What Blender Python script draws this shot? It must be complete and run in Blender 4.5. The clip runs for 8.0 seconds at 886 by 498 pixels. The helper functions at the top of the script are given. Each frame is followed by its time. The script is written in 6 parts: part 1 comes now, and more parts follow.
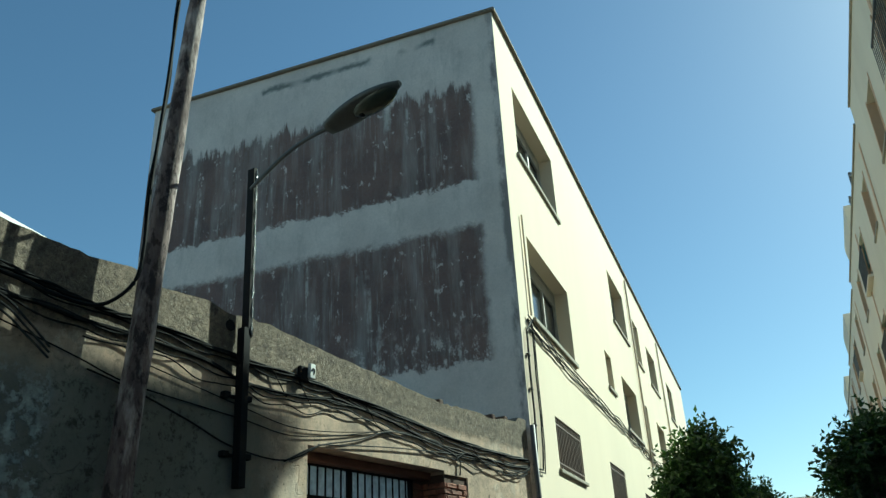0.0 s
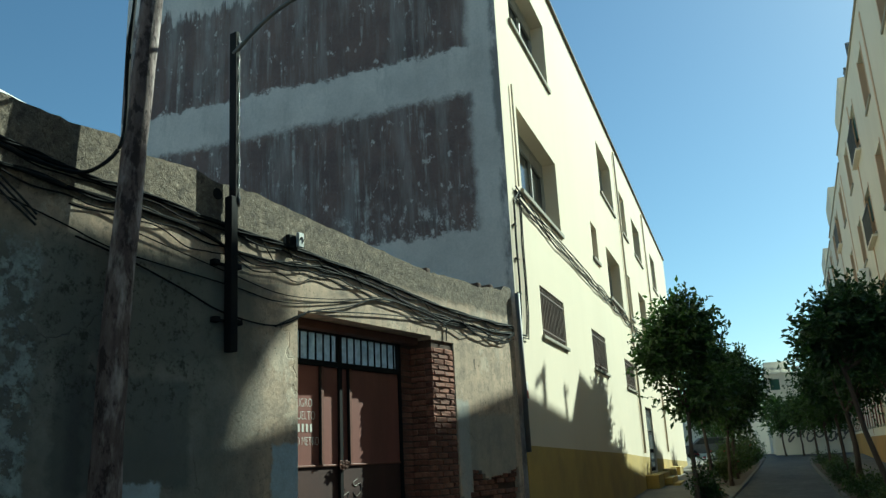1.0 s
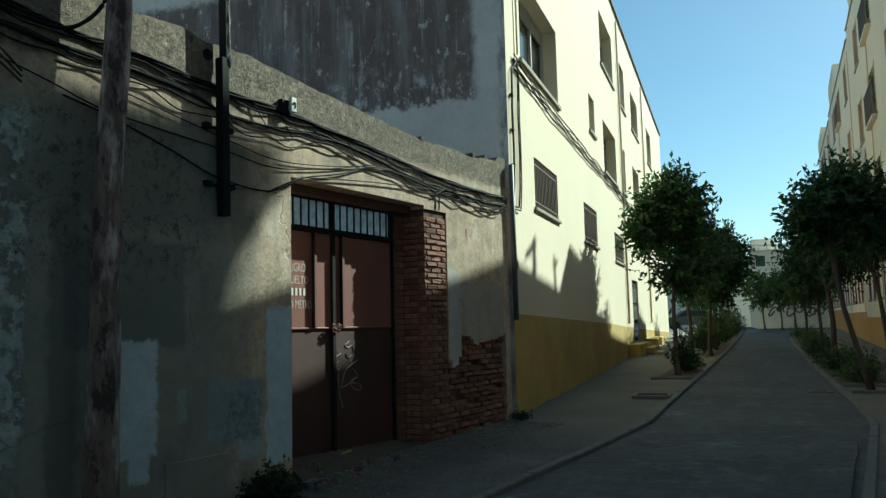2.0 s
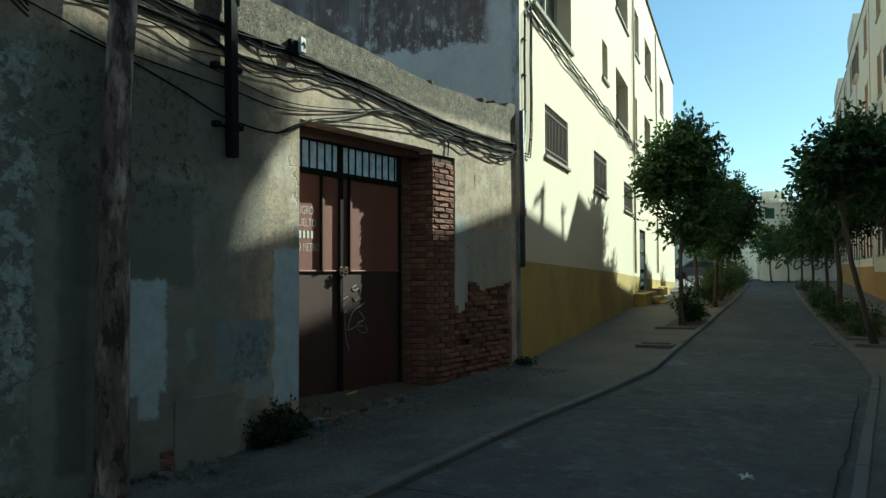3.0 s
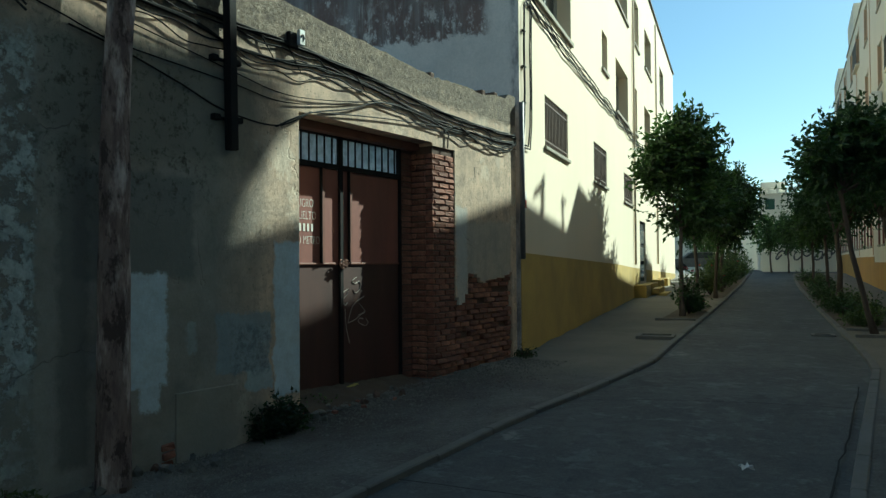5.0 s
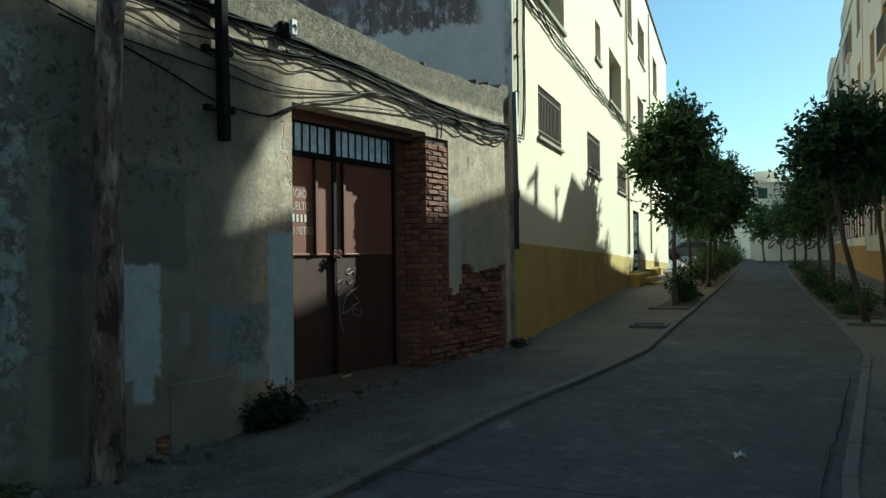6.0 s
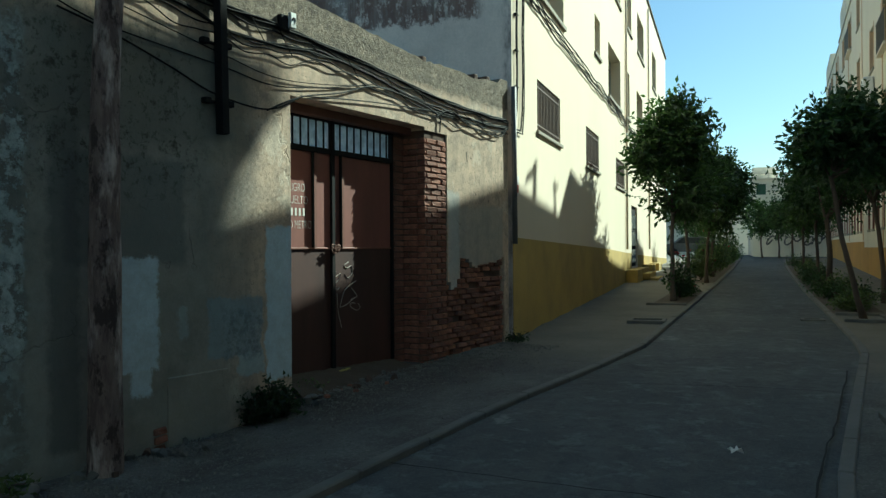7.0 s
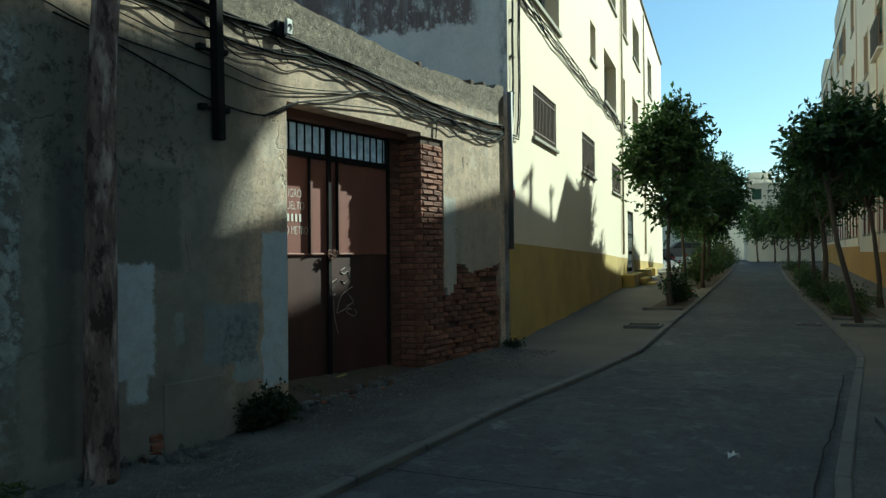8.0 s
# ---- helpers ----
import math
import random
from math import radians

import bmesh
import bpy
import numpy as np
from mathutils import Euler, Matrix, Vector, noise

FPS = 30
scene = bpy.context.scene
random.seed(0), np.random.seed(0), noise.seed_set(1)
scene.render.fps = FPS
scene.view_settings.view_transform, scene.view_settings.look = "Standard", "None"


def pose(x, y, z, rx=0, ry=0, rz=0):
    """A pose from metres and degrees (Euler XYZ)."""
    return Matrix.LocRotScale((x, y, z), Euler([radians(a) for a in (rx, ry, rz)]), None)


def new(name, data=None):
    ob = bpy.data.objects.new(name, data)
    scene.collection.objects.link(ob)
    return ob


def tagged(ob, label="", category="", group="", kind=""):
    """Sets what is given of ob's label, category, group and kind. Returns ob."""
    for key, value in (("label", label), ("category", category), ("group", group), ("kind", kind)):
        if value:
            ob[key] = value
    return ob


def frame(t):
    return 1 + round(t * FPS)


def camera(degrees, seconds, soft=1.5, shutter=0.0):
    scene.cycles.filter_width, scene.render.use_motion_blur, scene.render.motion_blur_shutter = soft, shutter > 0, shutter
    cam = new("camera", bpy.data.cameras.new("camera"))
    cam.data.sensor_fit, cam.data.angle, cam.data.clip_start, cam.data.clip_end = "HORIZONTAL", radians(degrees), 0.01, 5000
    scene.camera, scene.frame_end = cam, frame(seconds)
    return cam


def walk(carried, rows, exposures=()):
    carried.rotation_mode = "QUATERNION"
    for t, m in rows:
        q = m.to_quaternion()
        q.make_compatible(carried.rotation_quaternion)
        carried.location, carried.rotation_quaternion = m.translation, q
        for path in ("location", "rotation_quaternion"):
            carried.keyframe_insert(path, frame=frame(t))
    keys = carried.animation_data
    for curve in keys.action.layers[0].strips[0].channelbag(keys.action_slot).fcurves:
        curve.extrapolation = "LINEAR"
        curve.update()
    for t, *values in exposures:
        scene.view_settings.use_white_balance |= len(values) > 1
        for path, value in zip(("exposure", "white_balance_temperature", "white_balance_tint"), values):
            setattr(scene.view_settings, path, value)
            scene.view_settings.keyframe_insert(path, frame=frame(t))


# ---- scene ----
cam = camera(58.0, 8.0, soft=1.4)
EYE = 1.55
ROWS = [
    (0.0, 21.225, 24.214, 2.837),
    (0.5, 20.751, 20.038, 2.515),
    (1.0, 20.245, 14.887, 2.723),
    (1.5, 19.777, 9.950, 1.978),
    (2.0, 19.517, 5.546, 1.395),
    (2.2, 19.696, 4.037, 1.189),
    (3.5, 19.953, 1.476, -0.100),
    (4.0, 20.027, 1.671, 0.183),
    (4.5, 20.112, 1.427, 0.275),
    (6.0, 19.560, 0.396, 0.648),
    (6.5, 19.462, 0.036, 0.487),
    (7.0, 19.431, 0.000, 0.366),
    (7.5, 19.271, 0.194, 0.515),
    (8.0, 19.180, 0.391, 0.502),
]
walk(cam, [(t, pose(0, 0, EYE, 90 + pitch, roll, yaw)) for t, yaw, pitch, roll in ROWS],
     exposures=[(0.0, 0.82, 5650, -21), (1.5, 0.84, 5650, -21), (2.2, 0.87, 5650, -21), (3.4, 1.0, 5650, -21), (8.0, 1.0, 5650, -21)])

# ---- light ----
SUN_AZ, SUN_EL = 30.8, 35.7      # degrees from +y towards +x; height
world = bpy.data.worlds.new("sky")
scene.world = world
world.use_nodes = True
wn = world.node_tree
sky = wn.nodes.new("ShaderNodeTexSky")
sky.sky_type = 'NISHITA'
sky.sun_disc = False
sky.sun_elevation = radians(SUN_EL)
sky.sun_rotation = radians(SUN_AZ)
sky.air_density, sky.dust_density, sky.ozone_density = 1.0, 0.42, 2.6
wn.links.new(sky.outputs[0], wn.nodes["Background"].inputs[0])
wn.nodes["Background"].inputs[1].default_value = 0.064
sun_data = bpy.data.lights.new("sun", 'SUN')
sun_data.energy, sun_data.angle, sun_data.color = 5.0, radians(0.4), (1.0, 0.94, 0.84)
sun = new("sun", sun_data)
SUN_DIR = Vector((math.sin(radians(SUN_AZ)) * math.cos(radians(SUN_EL)), math.cos(radians(SUN_AZ)) * math.cos(radians(SUN_EL)), math.sin(radians(SUN_EL))))
sun.rotation_mode = 'QUATERNION'
sun.rotation_quaternion = SUN_DIR.to_track_quat('Z', 'Y')
sun.location = (10, 20, 40)
# ---- small builders ----
def part(name, bm, material, parent=None, label=""):
    me = bpy.data.meshes.new(name)
    bm.normal_update()
    bm.to_mesh(me)
    bm.free()
    me.materials.append(material)
    ob = new(name, me)
    if parent:
        ob.parent = parent
        ob.matrix_parent_inverse = parent.matrix_world.inverted()
    if label:
        ob["label"] = label
    return ob


def empty(name, at=(0, 0, 0)):
    ob = new(name)
    ob.location = at
    ob.matrix_world = Matrix.Translation(at)
    return ob


def box(bm, lo, hi, m=None, bevel=0.0):
    vs = [bm.verts.new((x, y, z)) for x in (lo[0], hi[0]) for y in (lo[1], hi[1]) for z in (lo[2], hi[2])]
    faces = [bm.faces.new([vs[i] for i in f]) for f in ((0, 1, 3, 2), (4, 6, 7, 5), (0, 4, 5, 1), (2, 3, 7, 6), (0, 2, 6, 4), (1, 5, 7, 3))]
    if bevel:
        edges = {e for f in faces for e in f.edges}
        out = bmesh.ops.bevel(bm, geom=list(edges), offset=bevel, segments=1, affect='EDGES')
        vs = list({v for f in out["faces"] for v in f.verts} | {v for v in vs if v.is_valid})
    if m is not None:
        for v in vs:
            v.co = m @ v.co
    return vs


def prism(bm, outline, thick, m=None):
    """A flat outline in (u, w), as a slab from depth 0 to thick along the third axis; m places (u, depth, w)."""
    a = [bm.verts.new((u, 0, w)) for u, w in outline]
    b = [bm.verts.new((u, thick, w)) for u, w in outline]
    bm.faces.new(a)
    bm.faces.new(b[::-1])
    n = len(a)
    for i in range(n):
        bm.faces.new((a[i], b[i], b[(i + 1) % n], a[(i + 1) % n]))
    if m is not None:
        for v in a + b:
            v.co = m @ v.co
    bmesh.ops.recalc_face_normals(bm, faces=bm.faces[:])


def tube(bm, pts, radius, sides=6, taper=None):
    pts = [Vector(p) for p in pts]
    rings = []
    n = len(pts)
    for i, p in enumerate(pts):
        d = (pts[min(i + 1, n - 1)] - pts[max(i - 1, 0)]).normalized()
        ref = Vector((0, 0, 1)) if abs(d.z) < 0.9 else Vector((1, 0, 0))
        u = d.cross(ref).normalized()
        w = u.cross(d)
        r = radius if taper is None else taper[i]
        rings.append([bm.verts.new(p + (u * math.cos(a) + w * math.sin(a)) * r) for a in (2 * math.pi * k / sides for k in range(sides))])
    for a, b in zip(rings, rings[1:]):
        for k in range(sides):
            f = bm.faces.new((a[k], a[(k + 1) % sides], b[(k + 1) % sides], b[k]))
            f.smooth = sides > 6
    bm.faces.new(rings[0][::-1])
    bm.faces.new(rings[-1])


def holed_wall(bm, u_range, w_range, thick, holes, m, top=None, step=None, jitter=0.0):
    """A wall in (u, depth, w), outer face at depth 0, inner at thick, with rectangular holes (u0, w0, u1, w1). top(u) lifts the upper edge."""
    us = sorted({*u_range, *(h[0] for h in holes), *(h[2] for h in holes)})
    ws = sorted({*w_range, *(h[1] for h in holes), *(h[3] for h in holes)})
    if step:
        fine = []
        for a, b in zip(us, us[1:]):
            k = max(1, round((b - a) / step))
            fine += [a + (b - a) * i / k for i in range(k)]
        us = fine + [us[-1]]
    def solid(i, j):
        if not (0 <= i < len(us) - 1 and 0 <= j < len(ws) - 1):
            return False
        cu, cw = (us[i] + us[i + 1]) / 2, (ws[j] + ws[j + 1]) / 2
        return not any(h[0] < cu < h[2] and h[1] < cw < h[3] for h in holes)
    made = {}
    def v(i, j, d):
        if (i, j, d) not in made:
            w = ws[j]
            if top and j == len(ws) - 1:
                w = top(us[i])
            made[i, j, d] = bm.verts.new(m @ Vector((us[i], d * thick, w)))
        return made[i, j, d]
    for i in range(len(us) - 1):
        for j in range(len(ws) - 1):
            if not solid(i, j):
                continue
            bm.faces.new((v(i, j, 0), v(i + 1, j, 0), v(i + 1, j + 1, 0), v(i, j + 1, 0)))
            bm.faces.new((v(i, j, 1), v(i, j + 1, 1), v(i + 1, j + 1, 1), v(i + 1, j, 1)))
            if not solid(i - 1, j):
                bm.faces.new((v(i, j, 0), v(i, j + 1, 0), v(i, j + 1, 1), v(i, j, 1)))
            if not solid(i + 1, j):
                bm.faces.new((v(i + 1, j, 0), v(i + 1, j, 1), v(i + 1, j + 1, 1), v(i + 1, j + 1, 0)))
            if not solid(i, j - 1):
                bm.faces.new((v(i, j, 0), v(i, j, 1), v(i + 1, j, 1), v(i + 1, j, 0)))
            if not solid(i, j + 1):
                bm.faces.new((v(i, j + 1, 0), v(i + 1, j + 1, 0), v(i + 1, j + 1, 1), v(i, j + 1, 1)))
    bmesh.ops.recalc_face_normals(bm, faces=bm.faces[:])


def ground_z(y):
    return 0.0078 + 0.0165 * y


# frames of reference: (along, depth into the wall, up)
FACADE = Matrix(((0, -1, 0, -3.0), (1, 0, 0, 0), (0, 0, 1, 0), (0, 0, 0, 1)))          # u = y, depth = -x
A12 = radians(12)
WALL = Matrix(((-math.sin(A12), -math.cos(A12), 0, -3.0), (-math.cos(A12), math.sin(A12), 0, 11.5), (0, 0, 1, 0), (0, 0, 0, 1)))  # u from the corner towards the camera
# ---- materials ----
def nodes(name):
    mat = bpy.data.materials.new(name)
    mat.use_nodes = True
    nt = mat.node_tree
    return mat, nt, nt.nodes["Principled BSDF"]


def mixed(nt, fac, a, b, kind='MIX'):
    """A colour mix; each input is a socket or a value."""
    n = nt.nodes.new("ShaderNodeMix")
    n.data_type, n.blend_type = 'RGBA', kind
    for slot, val in ((0, fac), (6, a), (7, b)):
        if isinstance(val, bpy.types.NodeSocket):
            nt.links.new(val, n.inputs[slot])
        elif slot == 0:
            n.inputs[0].default_value = val
        else:
            n.inputs[slot].default_value = (*val, 1)
    return n.outputs[2]


def coords(nt, scale=(1, 1, 1), kind="Object"):
    tc = nt.nodes.new("ShaderNodeTexCoord")
    mp = nt.nodes.new("ShaderNodeMapping")
    mp.inputs["Scale"].default_value = scale
    nt.links.new(tc.outputs[kind], mp.inputs[0])
    return mp.outputs[0]


def noise_tex(nt, vec, scale, detail=4, rough=0.55, lo=0.35, hi=0.65, distortion=0.0):
    n = nt.nodes.new("ShaderNodeTexNoise")
    n.inputs["Scale"].default_value, n.inputs["Detail"].default_value = scale, detail
    n.inputs["Roughness"].default_value, n.inputs["Distortion"].default_value = rough, distortion
    nt.links.new(vec, n.inputs["Vector"])
    r = nt.nodes.new("ShaderNodeMapRange")
    r.inputs[1].default_value, r.inputs[2].default_value = lo, hi
    nt.links.new(n.outputs[0], r.inputs[0])
    return r.outputs[0]


def calc(nt, op, a, b=0.0, c=0.0):
    n = nt.nodes.new("ShaderNodeMath")
    n.operation = op
    for slot, val in enumerate((a, b, c)):
        if isinstance(val, bpy.types.NodeSocket):
            nt.links.new(val, n.inputs[slot])
        else:
            n.inputs[slot].default_value = val
    return n.outputs[0]


def ramp01(nt, val, lo, hi):
    r = nt.nodes.new("ShaderNodeMapRange")
    r.interpolation_type = 'SMOOTHSTEP'
    r.inputs[1].default_value, r.inputs[2].default_value = lo, hi
    nt.links.new(val, r.inputs[0])
    return r.outputs[0]


def bump(nt, bsdf, height, strength=0.3, distance=0.01):
    b = nt.nodes.new("ShaderNodeBump")
    b.inputs["Strength"].default_value, b.inputs["Distance"].default_value = strength, distance
    nt.links.new(height, b.inputs["Height"])
    nt.links.new(b.outputs[0], bsdf.inputs["Normal"])


def axes(nt, kind="Object"):
    tc = nt.nodes.new("ShaderNodeTexCoord")
    sp = nt.nodes.new("ShaderNodeSeparateXYZ")
    nt.links.new(tc.outputs[kind], sp.inputs[0])
    return sp.outputs


def surface(name, base, dark, grain=12.0, stain=0.8, rough=0.85, bumps=0.25, metal=0.0, amount=0.5, streak=False, depth=0.008):
    """Paint, plaster, concrete, metal: a base colour with broad stains and fine grain."""
    mat, nt, b = nodes(name)
    v = coords(nt)
    big = noise_tex(nt, coords(nt, (1, 1, 0.18)) if streak else v, stain, 5, 0.6, 0.4, 0.72)
    fine = noise_tex(nt, v, grain, 6, 0.7, 0.25, 0.75)
    col = mixed(nt, calc(nt, 'MULTIPLY', big, amount), base, dark)
    col = mixed(nt, calc(nt, 'MULTIPLY', fine, 0.35 * amount), col, tuple(c * 0.55 for c in base))
    nt.links.new(col, b.inputs["Base Color"])
    b.inputs["Roughness"].default_value, b.inputs["Metallic"].default_value = rough, metal
    if bumps:
        bump(nt, b, noise_tex(nt, v, grain * 2, 8, 0.75, 0.2, 0.8), bumps, depth)
    return mat


M_CREAM = surface("cream_paint", (0.77, 0.665, 0.515), (0.64, 0.55, 0.42), 30, 0.5, 0.9, 0.12, amount=0.35, streak=True, depth=0.004)
M_OCHRE = surface("ochre_paint", (0.52, 0.365, 0.10), (0.30, 0.22, 0.08), 25, 0.9, 0.85, 0.2, amount=0.75)
M_GATE = surface("red_gate_paint", (0.25, 0.092, 0.072), (0.09, 0.036, 0.03), 18, 2.0, 0.6, 0.15, amount=0.6, streak=True, depth=0.003)
M_BLACK = surface("black_metal", (0.012, 0.012, 0.013), (0.03, 0.025, 0.022), 30, 6, 0.75, 0.1, amount=0.5, depth=0.002)
M_BLACK.node_tree.nodes["Principled BSDF"].inputs["Specular IOR Level"].default_value = 0.15
M_CABLE = surface("cable_rubber", (0.014, 0.014, 0.014), (0.03, 0.03, 0.03), 30, 6, 0.8, 0.0, amount=0.5)
M_KERB = surface("kerb_stone", (0.155, 0.148, 0.135), (0.08, 0.076, 0.068), 22, 3.0, 0.9, 0.3, amount=0.6)
M_BARK = surface("bark", (0.10, 0.075, 0.06), (0.05, 0.035, 0.03), 25, 4, 0.95, 0.6, amount=0.7, streak=True)
M_SOIL = surface("dry_soil", (0.095, 0.072, 0.05), (0.05, 0.037, 0.026), 20, 2, 1.0, 0.6, amount=0.7)
M_FRAME = surface("window_frame_paint", (0.45, 0.44, 0.40), (0.25, 0.24, 0.2), 20, 3, 0.5, 0.0, amount=0.4)
M_SILL = surface("sill_stone", (0.33, 0.30, 0.24), (0.2, 0.18, 0.15), 20, 3, 0.9, 0.2, amount=0.5)
M_HOUSE = surface("house_paint", (0.75, 0.68, 0.56), (0.58, 0.52, 0.42), 20, 0.8, 0.9, 0.15, amount=0.4, streak=True)
M_PINK = surface("salmon_paint", (0.60, 0.41, 0.27), (0.48, 0.32, 0.2), 20, 0.8, 0.9, 0.1, amount=0.4)
M_WHITE = surface("white_wash", (0.56, 0.54, 0.48), (0.36, 0.34, 0.30), 15, 0.8, 0.9, 0.15, amount=0.5, streak=True)
def wall_axes(nt):
    """Along and up on the old wall, from the place of the point."""
    x, y, z = axes(nt)
    s = calc(nt, 'ADD', calc(nt, 'MULTIPLY', calc(nt, 'ADD', x, 3.0), -math.sin(A12)), calc(nt, 'MULTIPLY', calc(nt, 'SUBTRACT', y, 11.5), -math.cos(A12)))
    return s, z


def patch(nt, s, z, s0, s1, z0, z1, warp, soft=0.03):
    """1 inside a rough-edged rectangle."""
    s2 = calc(nt, 'ADD', s, warp)
    z2 = calc(nt, 'ADD', z, warp)
    def step(v, e, sign):
        lo, hi = (e - soft, e + soft) if sign > 0 else (e + soft, e - soft)
        r = nt.nodes.new("ShaderNodeMapRange")
        r.inputs[1].default_value, r.inputs[2].default_value = lo, hi
        nt.links.new(v, r.inputs[0])
        return r.outputs[0]
    a = calc(nt, 'MULTIPLY', step(s2, s0, 1), step(s2, s1, -1))
    b = calc(nt, 'MULTIPLY', step(z2, z0, 1), step(z2, z1, -1))
    return calc(nt, 'MULTIPLY', a, b)


def old_wall_material():
    mat, nt, b = nodes("old_wall_render")
    v = coords(nt)
    s, z = wall_axes(nt)
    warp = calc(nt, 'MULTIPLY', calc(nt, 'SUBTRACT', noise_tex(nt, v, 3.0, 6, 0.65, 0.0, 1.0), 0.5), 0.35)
    warp2 = calc(nt, 'MULTIPLY', calc(nt, 'SUBTRACT', noise_tex(nt, v, 9.0, 6, 0.7, 0.0, 1.0), 0.5), 0.16)
    big = noise_tex(nt, v, 0.9, 5, 0.6, 0.35, 0.7)
    mid = noise_tex(nt, v, 4.0, 6, 0.65, 0.35, 0.7)
    fine = noise_tex(nt, v, 38.0, 5, 0.7, 0.3, 0.7)
    streak = noise_tex(nt, coords(nt, (3, 3, 0.35)), 2.2, 5, 0.6, 0.45, 0.75)
    col = mixed(nt, big, (0.80, 0.60, 0.435), (0.58, 0.435, 0.32))
    col = mixed(nt, calc(nt, 'MULTIPLY', mid, 0.55), col, (0.37, 0.29, 0.222))
    col = mixed(nt, calc(nt, 'MULTIPLY', noise_tex(nt, v, 2.3, 8, 0.78, 0.52, 0.66), 0.55), col, (0.23, 0.195, 0.16))
    col = mixed(nt, calc(nt, 'MULTIPLY', noise_tex(nt, v, 1.7, 7, 0.7, 0.56, 0.60), 0.5), col, (0.80, 0.70, 0.57))
    col = mixed(nt, calc(nt, 'MULTIPLY', streak, 0.5), col, (0.19, 0.165, 0.14))
    col = mixed(nt, calc(nt, 'MULTIPLY', noise_tex(nt, v, 5.5, 10, 0.8, 0.50, 0.58), 0.5), col, (0.25, 0.21, 0.17))
    col = mixed(nt, calc(nt, 'MULTIPLY', noise_tex(nt, v, 26, 6, 0.7, 0.60, 0.66), 0.75), col, (0.10, 0.085, 0.07))
    # shade on the near end painted in: darker, greyer plaster beyond the lamp post
    shade_mask = calc(nt, 'MULTIPLY', ramp01(nt, calc(nt, 'ADD', s, warp), 5.0, 5.9), calc(nt, 'SUBTRACT', 1.0, ramp01(nt, calc(nt, 'ADD', z, warp), 3.1, 3.5)))
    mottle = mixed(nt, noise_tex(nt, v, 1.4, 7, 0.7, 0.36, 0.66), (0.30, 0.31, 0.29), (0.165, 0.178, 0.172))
    col = mixed(nt, calc(nt, 'MULTIPLY', shade_mask, 0.88), col, mottle)
    # rough cast-concrete head of the wall
    head = ramp01(nt, calc(nt, 'ADD', z, warp2), 3.52, 3.62)
    headcol = mixed(nt, noise_tex(nt, v, 13, 9, 0.85, 0.40, 0.60), (0.34, 0.275, 0.20), (0.075, 0.058, 0.042))
    headcol = mixed(nt, calc(nt, 'MULTIPLY', noise_tex(nt, v, 2.2, 7, 0.75, 0.42, 0.62), 0.6), headcol, (0.10, 0.08, 0.06))
    headcol = mixed(nt, calc(nt, 'MULTIPLY', noise_tex(nt, v, 21, 7, 0.75, 0.60, 0.68), 0.7), headcol, (0.62, 0.57, 0.46))
    headcol = mixed(nt, calc(nt, 'MULTIPLY', noise_tex(nt, v, 30, 4, 0.7, 0.62, 0.66), 0.9), headcol, (0.05, 0.042, 0.034))
    col = mixed(nt, head, col, headcol)
    # grey-blue and pale limewash patches, darker cement squares, a dark upright strip
    edge_noise = calc(nt, 'MULTIPLY', calc(nt, 'SUBTRACT', noise_tex(nt, v, 6.0, 8, 0.75, 0.0, 1.0), 0.5), 0.20)
    blotch = noise_tex(nt, v, 7.0, 8, 0.75, 0.36, 0.62)
    for s0, s1, z0, z1, c, f, w in ((6.05, 7.15, 1.45, 2.30, (0.105, 0.125, 0.132), 0.6, warp2), (7.02, 7.26, 0.1, 2.5, (0.085, 0.09, 0.09), 0.6, warp2),
                                    (5.55, 6.25, 0.0, 0.5, (0.27, 0.26, 0.23), 0.45, warp2), (0.25, 1.72, 1.35, 2.15, (0.40, 0.385, 0.345), 0.6, warp),
                                    (5.95, 6.15, 2.3, 3.0, (0.34, 0.33, 0.3), 0.6, warp2), (1.50, 1.77, 1.0, 2.3, (0.50, 0.53, 0.54), 0.6, edge_noise)):
        col = mixed(nt, calc(nt, 'MULTIPLY', patch(nt, s, z, s0, s1, z0, z1, w), f), col, c)
    # broad dark olive patch paints in the shade below the cables
    col = mixed(nt, calc(nt, 'MULTIPLY', patch(nt, s, z, 5.25, 7.35, 2.40, 3.32, warp, 0.12), 0.6), col, (0.13, 0.135, 0.118))
    # scored marks in the newer plaster by the corner
    marks = calc(nt, 'MULTIPLY', patch(nt, s, z, 0.35, 1.6, 2.15, 3.0, warp, 0.1), noise_tex(nt, coords(nt, (1, 1, 0.5)), 10, 3, 0.5, 0.665, 0.69))
    col = mixed(nt, calc(nt, 'MULTIPLY', marks, 0.8), col, (0.07, 0.06, 0.05))
    # limewash patches, worn through in places
    for s0, s1, z0, z1, c, f in ((6.32, 6.82, 0.60, 1.49, (0.60, 0.72, 0.82), 0.95), (6.38, 6.58, 0.40, 0.64, (0.60, 0.72, 0.82), 0.9),
                                 (4.74, 5.10, 0.32, 1.78, (0.64, 0.76, 0.85), 0.95), (5.15, 5.80, 0.60, 1.13, (0.27, 0.36, 0.42), 0.75),
                                 (5.13, 5.45, 0.42, 0.62, (0.42, 0.52, 0.58), 0.8), (6.02, 6.12, 0.82, 1.08, (0.40, 0.47, 0.50), 0.6)):
        wash = mixed(nt, calc(nt, 'MULTIPLY', blotch, 0.55), c, tuple(q * 0.62 for q in c))
        col = mixed(nt, calc(nt, 'MULTIPLY', patch(nt, s, z, s0, s1, z0, z1, edge_noise, 0.014), f), col, wash)
